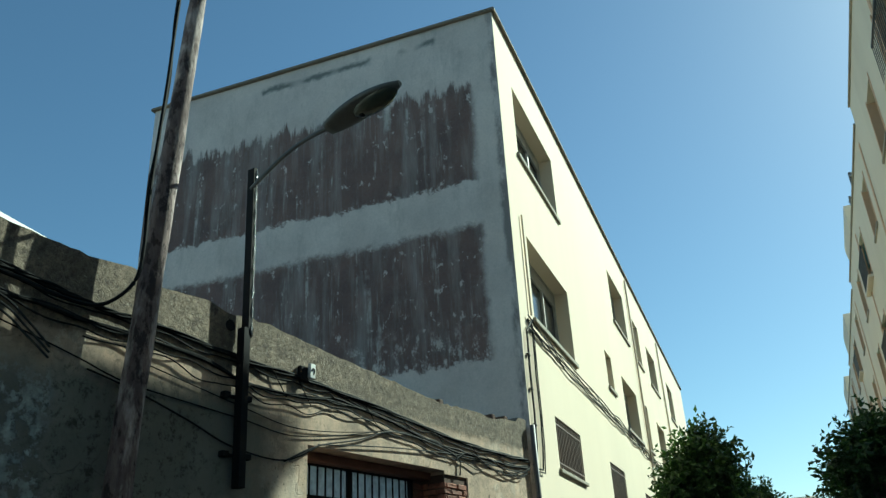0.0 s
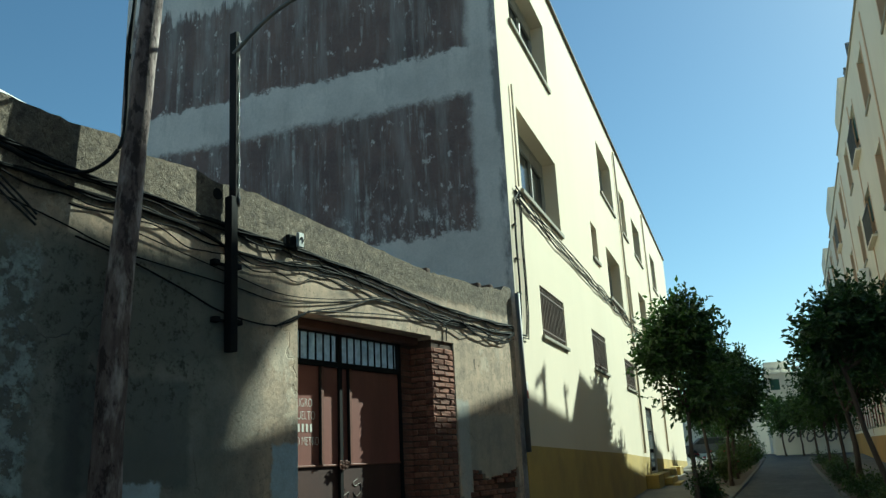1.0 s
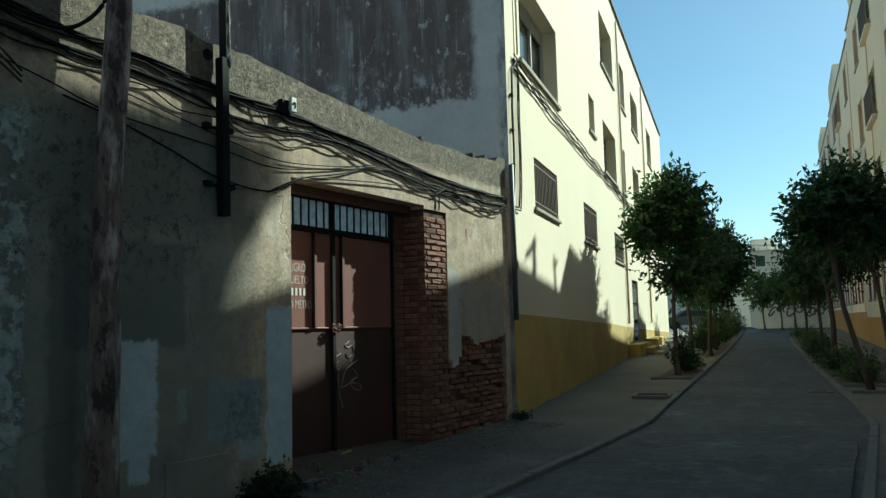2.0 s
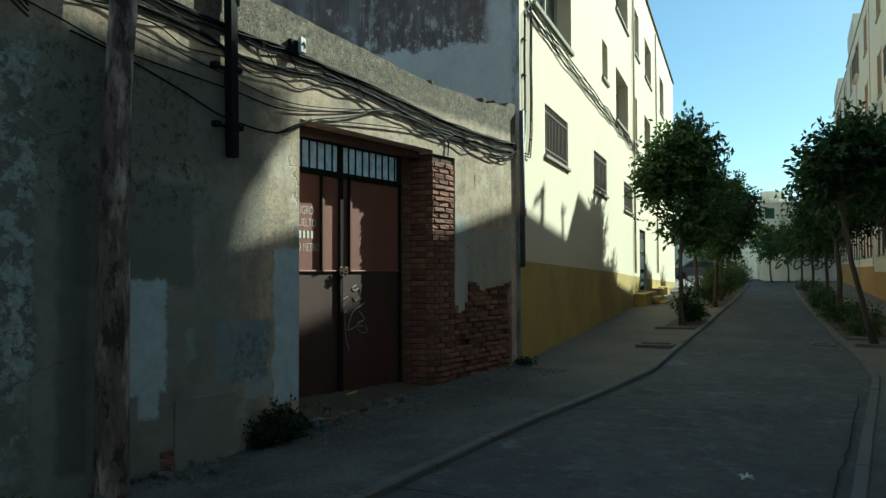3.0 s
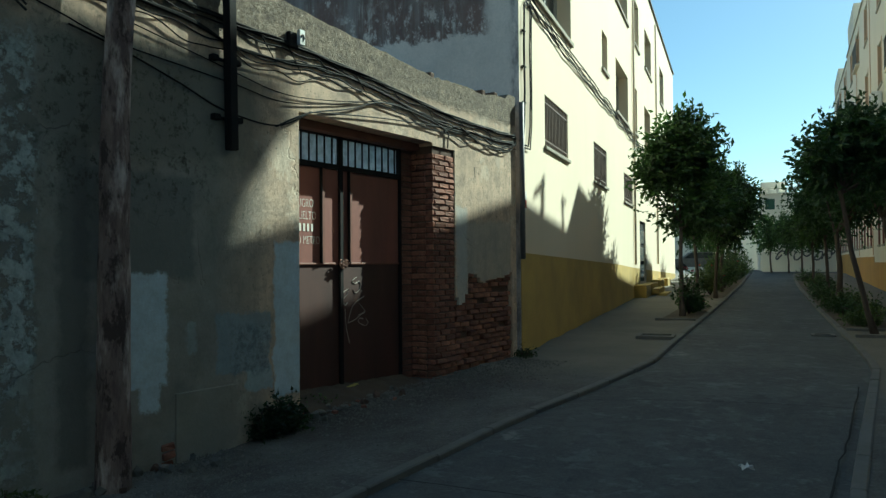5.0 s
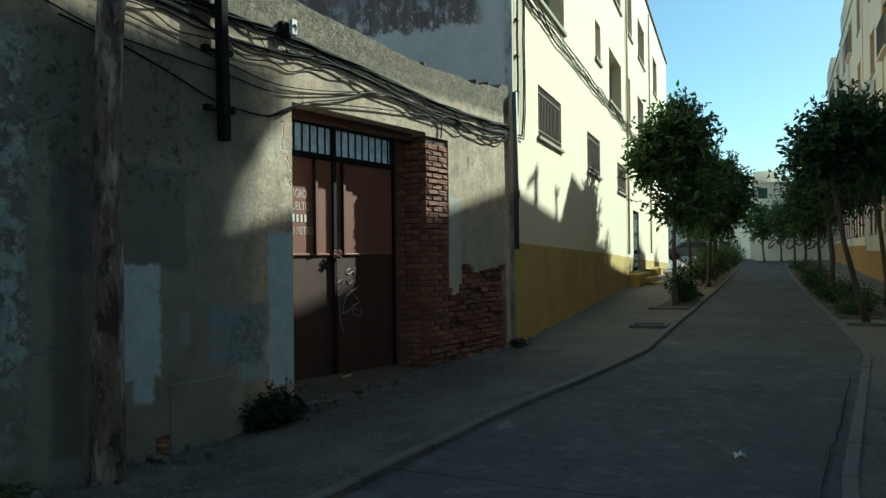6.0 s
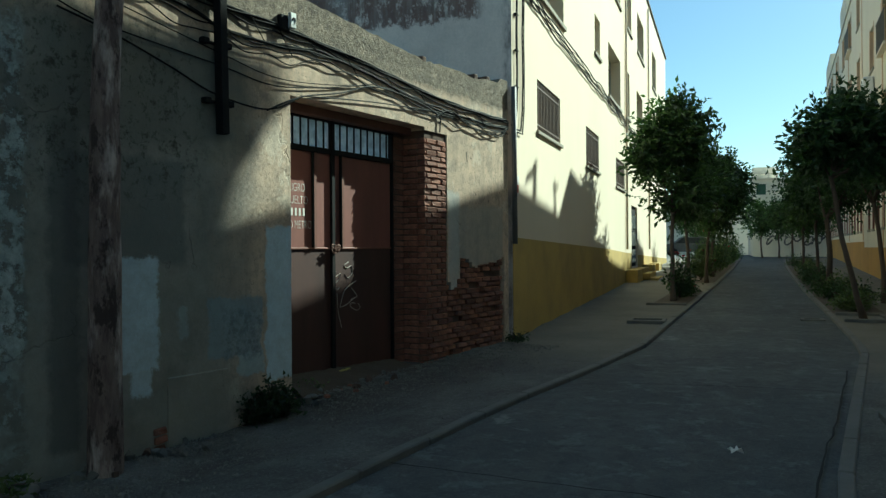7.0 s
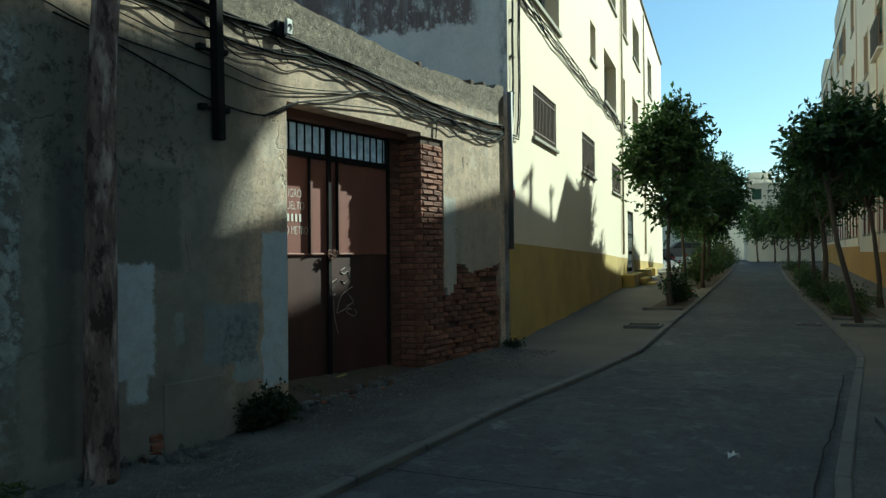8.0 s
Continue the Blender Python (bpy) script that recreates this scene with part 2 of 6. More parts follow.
    scuff = calc(nt, 'MULTIPLY', patch(nt, s, z, 5.16, 5.62, 0.58, 1.02, edge_noise, 0.03), noise_tex(nt, v, 14, 8, 0.8, 0.46, 0.56))
    col = mixed(nt, calc(nt, 'MULTIPLY', scuff, 0.7), col, (0.12, 0.15, 0.17))
    # flaking whitewash at the far end, over dark damp render
    far_end = calc(nt, 'MULTIPLY', ramp01(nt, calc(nt, 'ADD', s, warp), 7.40, 7.46), calc(nt, 'SUBTRACT', 1.0, ramp01(nt, calc(nt, 'ADD', z, warp), 3.0, 3.3)))
    col = mixed(nt, calc(nt, 'MULTIPLY', far_end, 0.4), col, (0.105, 0.115, 0.11))
    flake = calc(nt, 'MULTIPLY', far_end, calc(nt, 'MULTIPLY', noise_tex(nt, v, 5.0, 10, 0.78, 0.475, 0.52), noise_tex(nt, v, 1.3, 4, 0.6, 0.36, 0.50)))
    col = mixed(nt, flake, col, mixed(nt, noise_tex(nt, v, 12, 6, 0.7, 0.35, 0.65), (0.56, 0.63, 0.64), (0.30, 0.345, 0.355)))
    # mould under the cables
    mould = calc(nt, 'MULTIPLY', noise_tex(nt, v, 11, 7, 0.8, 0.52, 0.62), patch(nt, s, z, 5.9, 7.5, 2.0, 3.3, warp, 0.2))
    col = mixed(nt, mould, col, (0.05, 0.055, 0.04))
    # hairline cracks
    vor = nt.nodes.new("ShaderNodeTexVoronoi")
    vor.feature = 'DISTANCE_TO_EDGE'
    vor.inputs["Scale"].default_value = 1.1
    dist = nt.nodes.new("ShaderNodeVectorMath")
    dist.operation = 'ADD'
    nt.links.new(v, dist.inputs[0])
    n3 = nt.nodes.new("ShaderNodeTexNoise")
    n3.inputs["Scale"].default_value, n3.inputs["Detail"].default_value = 4, 5
    sc = nt.nodes.new("ShaderNodeVectorMath")
    sc.operation = 'SCALE'
    sc.inputs["Scale"].default_value = 0.35
    nt.links.new(v, n3.inputs["Vector"])
    nt.links.new(n3.outputs["Color"], sc.inputs[0])
    nt.links.new(sc.outputs[0], dist.inputs[1])
    nt.links.new(dist.outputs[0], vor.inputs["Vector"])
    crack = calc(nt, 'MULTIPLY', calc(nt, 'SUBTRACT', 1.0, ramp01(nt, vor.outputs["Distance"], 0.0, 0.008)), noise_tex(nt, v, 0.8, 2, 0.5, 0.56, 0.64))
    col = mixed(nt, calc(nt, 'MULTIPLY', crack, 0.22), col, (0.05, 0.042, 0.036))
    col = mixed(nt, calc(nt, 'MULTIPLY', fine, 0.22), col, (0.2, 0.18, 0.15))
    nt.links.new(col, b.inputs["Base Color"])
    b.inputs["Roughness"].default_value = 0.95
    h = calc(nt, 'ADD', calc(nt, 'MULTIPLY', noise_tex(nt, v, 24, 8, 0.75, 0.2, 0.8), calc(nt, 'ADD', 0.35, head)), calc(nt, 'ADD', calc(nt, 'MULTIPLY', flake, 0.5), calc(nt, 'MULTIPLY', crack, -1.0)))
    bump(nt, b, h, 0.75, 0.018)
    return mat


def gable_material():
    mat, nt, b = nodes("gable_render_weathered")
    v = coords(nt)
    x, y, z = axes(nt)
    warp = calc(nt, 'MULTIPLY', calc(nt, 'SUBTRACT', noise_tex(nt, v, 2.2, 7, 0.7, 0.0, 1.0), 0.5), 0.7)
    drip = calc(nt, 'MULTIPLY', calc(nt, 'SUBTRACT', noise_tex(nt, coords(nt, (1, 1, 0.13)), 3.0, 7, 0.72, 0.0, 1.0), 0.5), 2.0)
    fray = calc(nt, 'MULTIPLY', calc(nt, 'SUBTRACT', noise_tex(nt, v, 7.0, 9, 0.75, 0.0, 1.0), 0.5), 0.26)
    warp = calc(nt, 'ADD', warp, fray)
    grey = mixed(nt, noise_tex(nt, v, 1.1, 6, 0.6, 0.35, 0.7), (0.78, 0.70, 0.66), (0.61, 0.55, 0.525))
    grey = mixed(nt, calc(nt, 'MULTIPLY', noise_tex(nt, coords(nt, (1, 1, 0.3)), 3.5, 8, 0.75, 0.52, 0.68), 0.35), grey, (0.34, 0.32, 0.30))
    brown = mixed(nt, noise_tex(nt, v, 1.6, 6, 0.65, 0.35, 0.7), (0.205, 0.128, 0.112), (0.125, 0.082, 0.076))
    brown = mixed(nt, calc(nt, 'MULTIPLY', noise_tex(nt, coords(nt, (1, 1, 0.12)), 3.2, 6, 0.7, 0.47, 0.72), 0.7), brown, (0.40, 0.37, 0.355))
    runs = calc(nt, 'MULTIPLY', noise_tex(nt, coords(nt, (1, 1, 0.07)), 6.5, 6, 0.7, 0.56, 0.66), noise_tex(nt, v, 2.6, 6, 0.7, 0.42, 0.58))
    brown = mixed(nt, calc(nt, 'MULTIPLY', runs, 0.75), brown, (0.58, 0.55, 0.52))
    def band(z0, z1, top_warp):
        right = calc(nt, 'ADD', x, calc(nt, 'MULTIPLY', warp, 0.45))
        inside = calc(nt, 'SUBTRACT', 1.0, ramp01(nt, right, -3.60, -3.42))
        top = calc(nt, 'SUBTRACT', 1.0, ramp01(nt, calc(nt, 'ADD', calc(nt, 'ADD', z, top_warp), fray), z1 - 0.13, z1 + 0.07))
        low = ramp01(nt, calc(nt, 'ADD', calc(nt, 'ADD', z, calc(nt, 'MULTIPLY', warp, 0.6)), fray), z0 - 0.04, z0 + 0.04)
        return calc(nt, 'MULTIPLY', inside, calc(nt, 'MULTIPLY', top, low))
    stain = calc(nt, 'ADD', band(8.27, 10.35, drip), band(5.05, 7.46, calc(nt, 'MULTIPLY', warp, 0.5)))
    flakes = calc(nt, 'MULTIPLY', noise_tex(nt, coords(nt, (1, 1, 0.7)), 5.5, 7, 0.7, 0.60, 0.64), 0.75)
    low_flakes = calc(nt, 'MULTIPLY', noise_tex(nt, coords(nt, (1, 1, 0.6)), 6.5, 7, 0.75, 0.52, 0.62), calc(nt, 'SUBTRACT', 1.0, ramp01(nt, z, 5.2, 5.9)))
    stain = calc(nt, 'MULTIPLY', stain, calc(nt, 'SUBTRACT', 1.0, calc(nt, 'MAXIMUM', flakes, low_flakes)))
    col = mixed(nt, stain, grey, brown)
    # broken render under the coping
    crack = calc(nt, 'MULTIPLY', patch(nt, x, z, -8.0, -4.2, 11.40, 11.52, calc(nt, 'MULTIPLY', warp, 0.45), 0.04), noise_tex(nt, coords(nt, (0.5, 0.5, 1)), 1.3, 2, 0.5, 0.42, 0.48))
    col = mixed(nt, calc(nt, 'MULTIPLY', crack, 0.9), col, (0.14, 0.15, 0.145))
    edge = calc(nt, 'MULTIPLY', ramp01(nt, calc(nt, 'ADD', x, calc(nt, 'MULTIPLY', warp, 0.25)), -3.16, -3.08), noise_tex(nt, coords(nt, (1, 1, 0.4)), 2.5, 5, 0.7, 0.42, 0.55))
    col = mixed(nt, calc(nt, 'MULTIPLY', edge, 0.7), col, (0.12, 0.10, 0.10))
    col = mixed(nt, calc(nt, 'MULTIPLY', noise_tex(nt, v, 25, 6, 0.7, 0.3, 0.7), 0.25), col, (0.25, 0.25, 0.25))
    nt.links.new(col, b.inputs["Base Color"])
    b.inputs["Roughness"].default_value = 0.95
    bump(nt, b, calc(nt, 'ADD', noise_tex(nt, v, 14, 8, 0.75, 0.2, 0.8), calc(nt, 'MULTIPLY', stain, -0.4)), 0.4, 0.012)
    return mat


def pole_material():
    mat, nt, b = nodes("weathered_pole")
    v = coords(nt, (1, 1, 0.25))
    col = mixed(nt, noise_tex(nt, v, 16, 6, 0.7, 0.4, 0.62), (0.215, 0.16, 0.148), (0.115, 0.082, 0.078))
    flake = noise_tex(nt, coords(nt, (1, 1, 0.45)), 9, 6, 0.7, 0.52, 0.58)
    col = mixed(nt, flake, col, (0.055, 0.038, 0.036))
    pale = noise_tex(nt, coords(nt, (1, 1, 0.3)), 5, 5, 0.65, 0.50, 0.64)
    col = mixed(nt, calc(nt, 'MULTIPLY', pale, 0.8), col, (0.62, 0.53, 0.50))
    nt.links.new(col, b.inputs["Base Color"])
    b.inputs["Roughness"].default_value = 0.9
    bump(nt, b, calc(nt, 'ADD', noise_tex(nt, v, 40, 6, 0.7, 0.2, 0.8), calc(nt, 'MULTIPLY', flake, -0.8)), 0.8, 0.012)
    return mat


def dusty_glass():
    mat, nt, b = nodes("dusty_glass")
    v = coords(nt)
    col = mixed(nt, noise_tex(nt, v, 9, 5, 0.6, 0.4, 0.65), (0.93, 0.95, 0.96), (0.6, 0.62, 0.63))
    nt.links.new(col, b.inputs["Base Color"])
    b.inputs["Roughness"].default_value = 0.3
    tr = nt.nodes.new("ShaderNodeBsdfTranslucent")
    nt.links.new(col, tr.inputs[0])
    ms = nt.nodes.new("ShaderNodeMixShader")
    ms.inputs[0].default_value = 0.9
    nt.links.new(b.outputs[0], ms.inputs[1])
    nt.links.new(tr.outputs[0], ms.inputs[2])
    nt.links.new(ms.outputs[0], nt.nodes["Material Output"].inputs[0])
    return mat


def brick_material():
    mat, nt, b = nodes("old_brick")
    v = coords(nt)
    oi = nt.nodes.new("ShaderNodeObjectInfo")
    col = mixed(nt, oi.outputs["Random"], (0.16, 0.060, 0.041), (0.37, 0.16, 0.105))
    col = mixed(nt, calc(nt, 'MULTIPLY', noise_tex(nt, v, 9, 5, 0.6, 0.42, 0.7), 0.75), col, (0.11, 0.06, 0.045))
    col = mixed(nt, calc(nt, 'MULTIPLY', noise_tex(nt, v, 60, 4, 0.7, 0.5, 0.8), 0.4), col, (0.42, 0.34, 0.27))
    nt.links.new(col, b.inputs["Base Color"])
    b.inputs["Roughness"].default_value = 0.95
    bump(nt, b, noise_tex(nt, v, 70, 6, 0.75, 0.2, 0.8), 0.5, 0.006)
    return mat


def leaf_material(name, light, dark):
    mat, nt, b = nodes(name)
    geo = nt.nodes.new("ShaderNodeNewGeometry")
    oi = nt.nodes.new("ShaderNodeObjectInfo")
    col = mixed(nt, geo.outputs["Random Per Island"], dark, light)
    nt.links.new(col, b.inputs["Base Color"])
    b.inputs["Roughness"].default_value = 0.42
    tr = nt.nodes.new("ShaderNodeBsdfTranslucent")
    nt.links.new(mixed(nt, 0.5, col, (0.10, 0.22, 0.02)), tr.inputs[0])
    ms = nt.nodes.new("ShaderNodeMixShader")
    ms.inputs[0].default_value = 0.27
    nt.links.new(b.outputs[0], ms.inputs[1])
    nt.links.new(tr.outputs[0], ms.inputs[2])
    nt.links.new(ms.outputs[0], nt.nodes["Material Output"].inputs[0])
    return mat


def asphalt_material():
    mat, nt, b = nodes("worn_asphalt")
    v = coords(nt)
    col = mixed(nt, noise_tex(nt, v, 0.45, 5, 0.6, 0.35, 0.7), (0.115, 0.117, 0.116), (0.06, 0.063, 0.066))
    col = mixed(nt, calc(nt, 'MULTIPLY', noise_tex(nt, coords(nt, (1, 0.35, 1)), 1.7, 5, 0.7, 0.52, 0.7), 0.5), col, (0.17, 0.165, 0.155))
    col = mixed(nt, calc(nt, 'MULTIPLY', noise_tex(nt, v, 7, 7, 0.75, 0.42, 0.66), 0.6), col, (0.042, 0.044, 0.047))
    col = mixed(nt, calc(nt, 'MULTIPLY', noise_tex(nt, v, 55, 4, 0.75, 0.5, 0.75), 0.6), col, (0.21, 0.205, 0.195))
    col = mixed(nt, calc(nt, 'MULTIPLY', noise_tex(nt, v, 3.2, 9, 0.8, 0.54, 0.60), 0.5), col, (0.19, 0.195, 0.195))
    col = mixed(nt, calc(nt, 'MULTIPLY', noise_tex(nt, coords(nt, (1, 0.6, 1)), 0.9, 8, 0.7, 0.63, 0.66), 0.6), col, (0.25, 0.245, 0.235))
    col = mixed(nt, calc(nt, 'MULTIPLY', noise_tex(nt, v, 0.7, 9, 0.75, 0.58, 0.63), 0.45), col, (0.035, 0.036, 0.038))
    nt.links.new(col, b.inputs["Base Color"])
    b.inputs["Roughness"].default_value = 0.9
    b.inputs["Specular IOR Level"].default_value = 0.25
    bump(nt, b, noise_tex(nt, v, 90, 6, 0.75, 0.2, 0.8), 0.5, 0.008)
    return mat


def paving_material():
    mat, nt, b = nodes("dusty_paving")
    v = coords(nt)
    x, y, z = axes(nt)
    col = mixed(nt, noise_tex(nt, v, 0.8, 6, 0.65, 0.35, 0.7), (0.19, 0.17, 0.135), (0.125, 0.115, 0.095))
    dirt = calc(nt, 'SUBTRACT', 1.0, ramp01(nt, calc(nt, 'ADD', y, calc(nt, 'MULTIPLY', noise_tex(nt, v, 1.2, 4, 0.6, 0.0, 1.0), 3.0)), 10.5, 12.0))
    grit = mixed(nt, noise_tex(nt, v, 1.6, 7, 0.7, 0.36, 0.64), (0.055, 0.052, 0.049), (0.145, 0.138, 0.127))
    grit = mixed(nt, calc(nt, 'MULTIPLY', noise_tex(nt, v, 40, 8, 0.85, 0.52, 0.62), 0.6), grit, (0.33, 0.32, 0.30))
    grit = mixed(nt, calc(nt, 'MULTIPLY', noise_tex(nt, v, 22, 8, 0.8, 0.52, 0.62), 0.6), grit, (0.04, 0.038, 0.036))
    col = mixed(nt, calc(nt, 'MULTIPLY', dirt, 0.92), col, grit)
    # darker speckled grit before the gateway, within a wandering edge
    s, up = wall_axes(nt)
    out = calc(nt, 'ADD', calc(nt, 'MULTIPLY', calc(nt, 'ADD', x, 3.0), math.cos(A12)), calc(nt, 'MULTIPLY', calc(nt, 'SUBTRACT', y, 11.5), -math.sin(A12)))
    wander = calc(nt, 'MULTIPLY', calc(nt, 'SUBTRACT', noise_tex(nt, v, 1.8, 7, 0.7, 0.0, 1.0), 0.5), 1.6)
    soil = patch(nt, s, out, 1.6, 5.2, -0.6, 0.95, wander, 0.25)
    col = mixed(nt, calc(nt, 'MULTIPLY', soil, 0.72), col, mixed(nt, noise_tex(nt, v, 18, 8, 0.8, 0.42, 0.60), (0.042, 0.036, 0.030), (0.10, 0.09, 0.078)))
    col = mixed(nt, calc(nt, 'MULTIPLY', noise_tex(nt, v, 70, 4, 0.75, 0.4, 0.7), 0.4), col, (0.05, 0.047, 0.042))
    nt.links.new(col, b.inputs["Base Color"])
    b.inputs["Roughness"].default_value = 0.95
    bump(nt, b, noise_tex(nt, v, 60, 8, 0.8, 0.2, 0.8), 0.5, 0.010)
    return mat


def glass_material():
    mat, nt, b = nodes("dark_glazing")
    v = coords(nt)
    nt.links.new(mixed(nt, noise_tex(nt, v, 2, 4, 0.6, 0.3, 0.7), (0.03, 0.035, 0.035), (0.075, 0.08, 0.075)), b.inputs["Base Color"])
    b.inputs["Roughness"].default_value = 0.08
    return mat


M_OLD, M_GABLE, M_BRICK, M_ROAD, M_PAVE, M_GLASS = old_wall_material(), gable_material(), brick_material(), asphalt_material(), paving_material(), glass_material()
M_LEAF = leaf_material("leaf_green", (0.078, 0.14, 0.034), (0.009, 0.023, 0.007))
M_LEAF_DARK = leaf_material("leaf_dark", (0.045, 0.088, 0.026), (0.010, 0.026, 0.008))
M_GRASS = leaf_material("weed_leaf", (0.13, 0.16, 0.05), (0.04, 0.07, 0.02))
M_FLOWER = surface("red_petals", (0.45, 0.03, 0.02), (0.3, 0.02, 0.02), 30, 5, 0.6, 0.0, amount=0.4)
M_MORTAR = surface("dark_mortar", (0.13, 0.085, 0.065), (0.055, 0.038, 0.03), 30, 4, 1.0, 0.6, amount=0.7)
M_GRILLE = surface("brown_grille", (0.13, 0.085, 0.065), (0.07, 0.045, 0.035), 30, 4, 0.7, 0.1, amount=0.6)
M_GATE_LOW = surface("grimy_gate_paint", (0.072, 0.030, 0.025), (0.024, 0.012, 0.011), 22, 2.6, 0.6, 0.2, amount=0.8, streak=True, depth=0.003)
M_TIMBER = surface("stained_timber", (0.17, 0.075, 0.05), (0.09, 0.045, 0.03), 30, 3, 0.8, 0.3, amount=0.6)
M_DUSTY, M_WOOD = dusty_glass(), pole_material()
M_CHALK = surface("white_marking", (0.78, 0.76, 0.70), (0.55, 0.52, 0.48), 60, 10, 0.9, 0.0, amount=0.5)
M_SCRAWL = surface("faded_chalk", (0.42, 0.38, 0.34), (0.22, 0.17, 0.15), 40, 9, 0.9, 0.0, amount=0.8)
M_CRACK = surface("crack_dirt", (0.012, 0.012, 0.012), (0.022, 0.021, 0.02), 30, 6, 1.0, 0.0, amount=0.5)
M_OCHRE_DEEP = surface("deep_ochre_paint", (0.44, 0.25, 0.06), (0.27, 0.155, 0.05), 25, 0.9, 0.85, 0.2, amount=0.6)
M_GREYPIPE = surface("grey_pipe", (0.13, 0.13, 0.13), (0.065, 0.063, 0.06), 30, 4, 0.6, 0.1, amount=0.6)
M_LAMP = surface("lamp_housing", (0.10, 0.10, 0.095), (0.05, 0.05, 0.045), 20, 5, 0.5, 0.1, amount=0.6)
M_LENS = surface("lamp_lens", (0.07, 0.075, 0.06), (0.035, 0.038, 0.03), 6, 5, 0.15, 0.0, amount=0.6)
M_TAR = surface("tarred_steel", (0.016, 0.016, 0.018), (0.06, 0.06, 0.062), 9, 5, 0.22, 0.8, amount=0.6, depth=0.02)
M_PAPER = surface("white_plastic", (0.75, 0.75, 0.73), (0.55, 0.55, 0.53), 20, 5, 0.6, 0.1, amount=0.4)
M_RED = surface("red_paint", (0.45, 0.06, 0.04), (0.3, 0.05, 0.04), 20, 5, 0.6, 0.0, amount=0.4)
M_RUST = surface("brown_frame", (0.20, 0.075, 0.05), (0.12, 0.05, 0.035), 20, 5, 0.6, 0.1, amount=0.5)
M_GREEN = surface("green_shutter", (0.03, 0.10, 0.07), (0.02, 0.06, 0.045), 20, 5, 0.6, 0.1, amount=0.5)
M_BLUECAR = surface("car_paint", (0.22, 0.25, 0.30), (0.15, 0.17, 0.2), 5, 2, 0.25, 0.0, amount=0.4)
M_RUBBER = surface("tyre_rubber", (0.02, 0.02, 0.02), (0.04, 0.04, 0.04), 20, 5, 0.9, 0.1, amount=0.5)
M_FARWALL = surface("sun_bleached_limewash", (0.80, 0.76, 0.66), (0.62, 0.57, 0.48), 9, 0.7, 0.9, 0.15, amount=0.5, streak=True)
M_WEED = leaf_material("shade_weed", (0.030, 0.050, 0.018), (0.008, 0.016, 0.006))
M_YELLOW = surface("yellowed_paper", (0.50, 0.42, 0.10), (0.34, 0.28, 0.08), 30, 8, 0.8, 0.1, amount=0.5)
M_COPING = surface("brown_coping", (0.24, 0.20, 0.155), (0.13, 0.11, 0.09), 20, 2, 0.9, 0.2, amount=0.6)
# ---- ground, road, kerbs ----
def pave_z(x, y):
    """Top of the pavement by the old wall: it sinks towards the wall's near end."""
    sink = 0.15 * max(0.0, min(1.0, (7.15 - y) / 0.9))
    return ground_z(y) - sink * max(0.0, min(1.0, (-2.75 - x) / 0.9))


def quad_strip(bm, left, right, z_up=0.0, cols=1, rough=0.0, level=None):
    """A sheet between two lines of (x, y), lying on the ground's slope."""
    rows = []
    for (x0, y0), (x1, y1) in zip(left, right):
        row = []
        for k in range(cols + 1):
            x, y = x0 + (x1 - x0) * k / cols, y0 + (y1 - y0) * k / cols
            z = (level(x, y) if level else ground_z(y)) + z_up
            if rough and 0 < k < cols:
                z += rough * noise.noise((x * 1.3, y * 1.3, 2.0))
            row.append(bm.verts.new((x, y, z)))
        rows.append(row)
    for a, b in zip(rows, rows[1:]):
        for k in range(cols):
            bm.faces.new((a[k], a[k + 1], b[k + 1], b[k]))


bm = bmesh.new()
ys = [-400, -60, -10, 0, 10, 20, 30, 40, 50, 60, 100, 300, 1500]
lim = [max(-15, min(y, 70)) for y in ys]
a = [bm.verts.new((-1500, y, ground_z(c) - 0.18)) for y, c in zip(ys, lim)]
b = [bm.verts.new((1500, y, ground_z(c) - 0.18)) for y, c in zip(ys, lim)]
for i in range(len(ys) - 1):
    bm.faces.new((a[i], b[i], b[i + 1], a[i + 1]))
tagged(part("ground", bm, M_SOIL), "dusty brown bare ground round the street", "ground", kind="structure")

KERB_L = [(-3.9, -12), (-2.62, 2.0), (-2.34, 4.2), (-1.92, 7.1), (-1.46, 9.2), (-1.04, 11.5), (-0.92, 14.0), (-0.58, 19.7), (-0.12, 28), (0.38, 38), (0.75, 47), (1.0, 52)]
KERB_R = [(0.35, -12), (0.4, 2.0), (0.58, 5.1), (0.94, 7.3), (1.66, 11.6), (1.75, 14), (1.8, 16.1), (1.99, 24), (2.3, 33), (2.7, 42), (3.16, 50), (3.3, 52)]
def kerb_x(line, y):
    return float(np.interp(y, [p[1] for p in line], [p[0] for p in line]))
def along(line, ys, shift=0.0):
    return [(kerb_x(line, y) + shift, y) for y in ys]
YS = [-12 + 0.8 * k for k in range(81)]
KW, ROAD_DROP = 0.10, 0.042
bm = bmesh.new()
quad_strip(bm, along(KERB_L, YS), along(KERB_R, YS), -ROAD_DROP, 4, 0.02)
tagged(part("road", bm, M_ROAD), "grey worn asphalt lane with faint cracks", "road", kind="structure")
bm = bmesh.new()
quad_strip(bm, [(-8.0, y) for y in YS], along(KERB_L, YS, -KW), -0.006, 24, 0.035, pave_z)
tagged(part("pavement_left", bm, M_PAVE), "dusty worn concrete pavement with loose gravel", "pavement", kind="structure")
bm = bmesh.new()
quad_strip(bm, along(KERB_R, YS, KW), [(9.0, y) for y in YS], -0.006, 6, 0.02)
tagged(part("pavement_right", bm, M_PAVE), "grey dusty concrete pavement beside the houses", "pavement", kind="structure")
bm = bmesh.new()
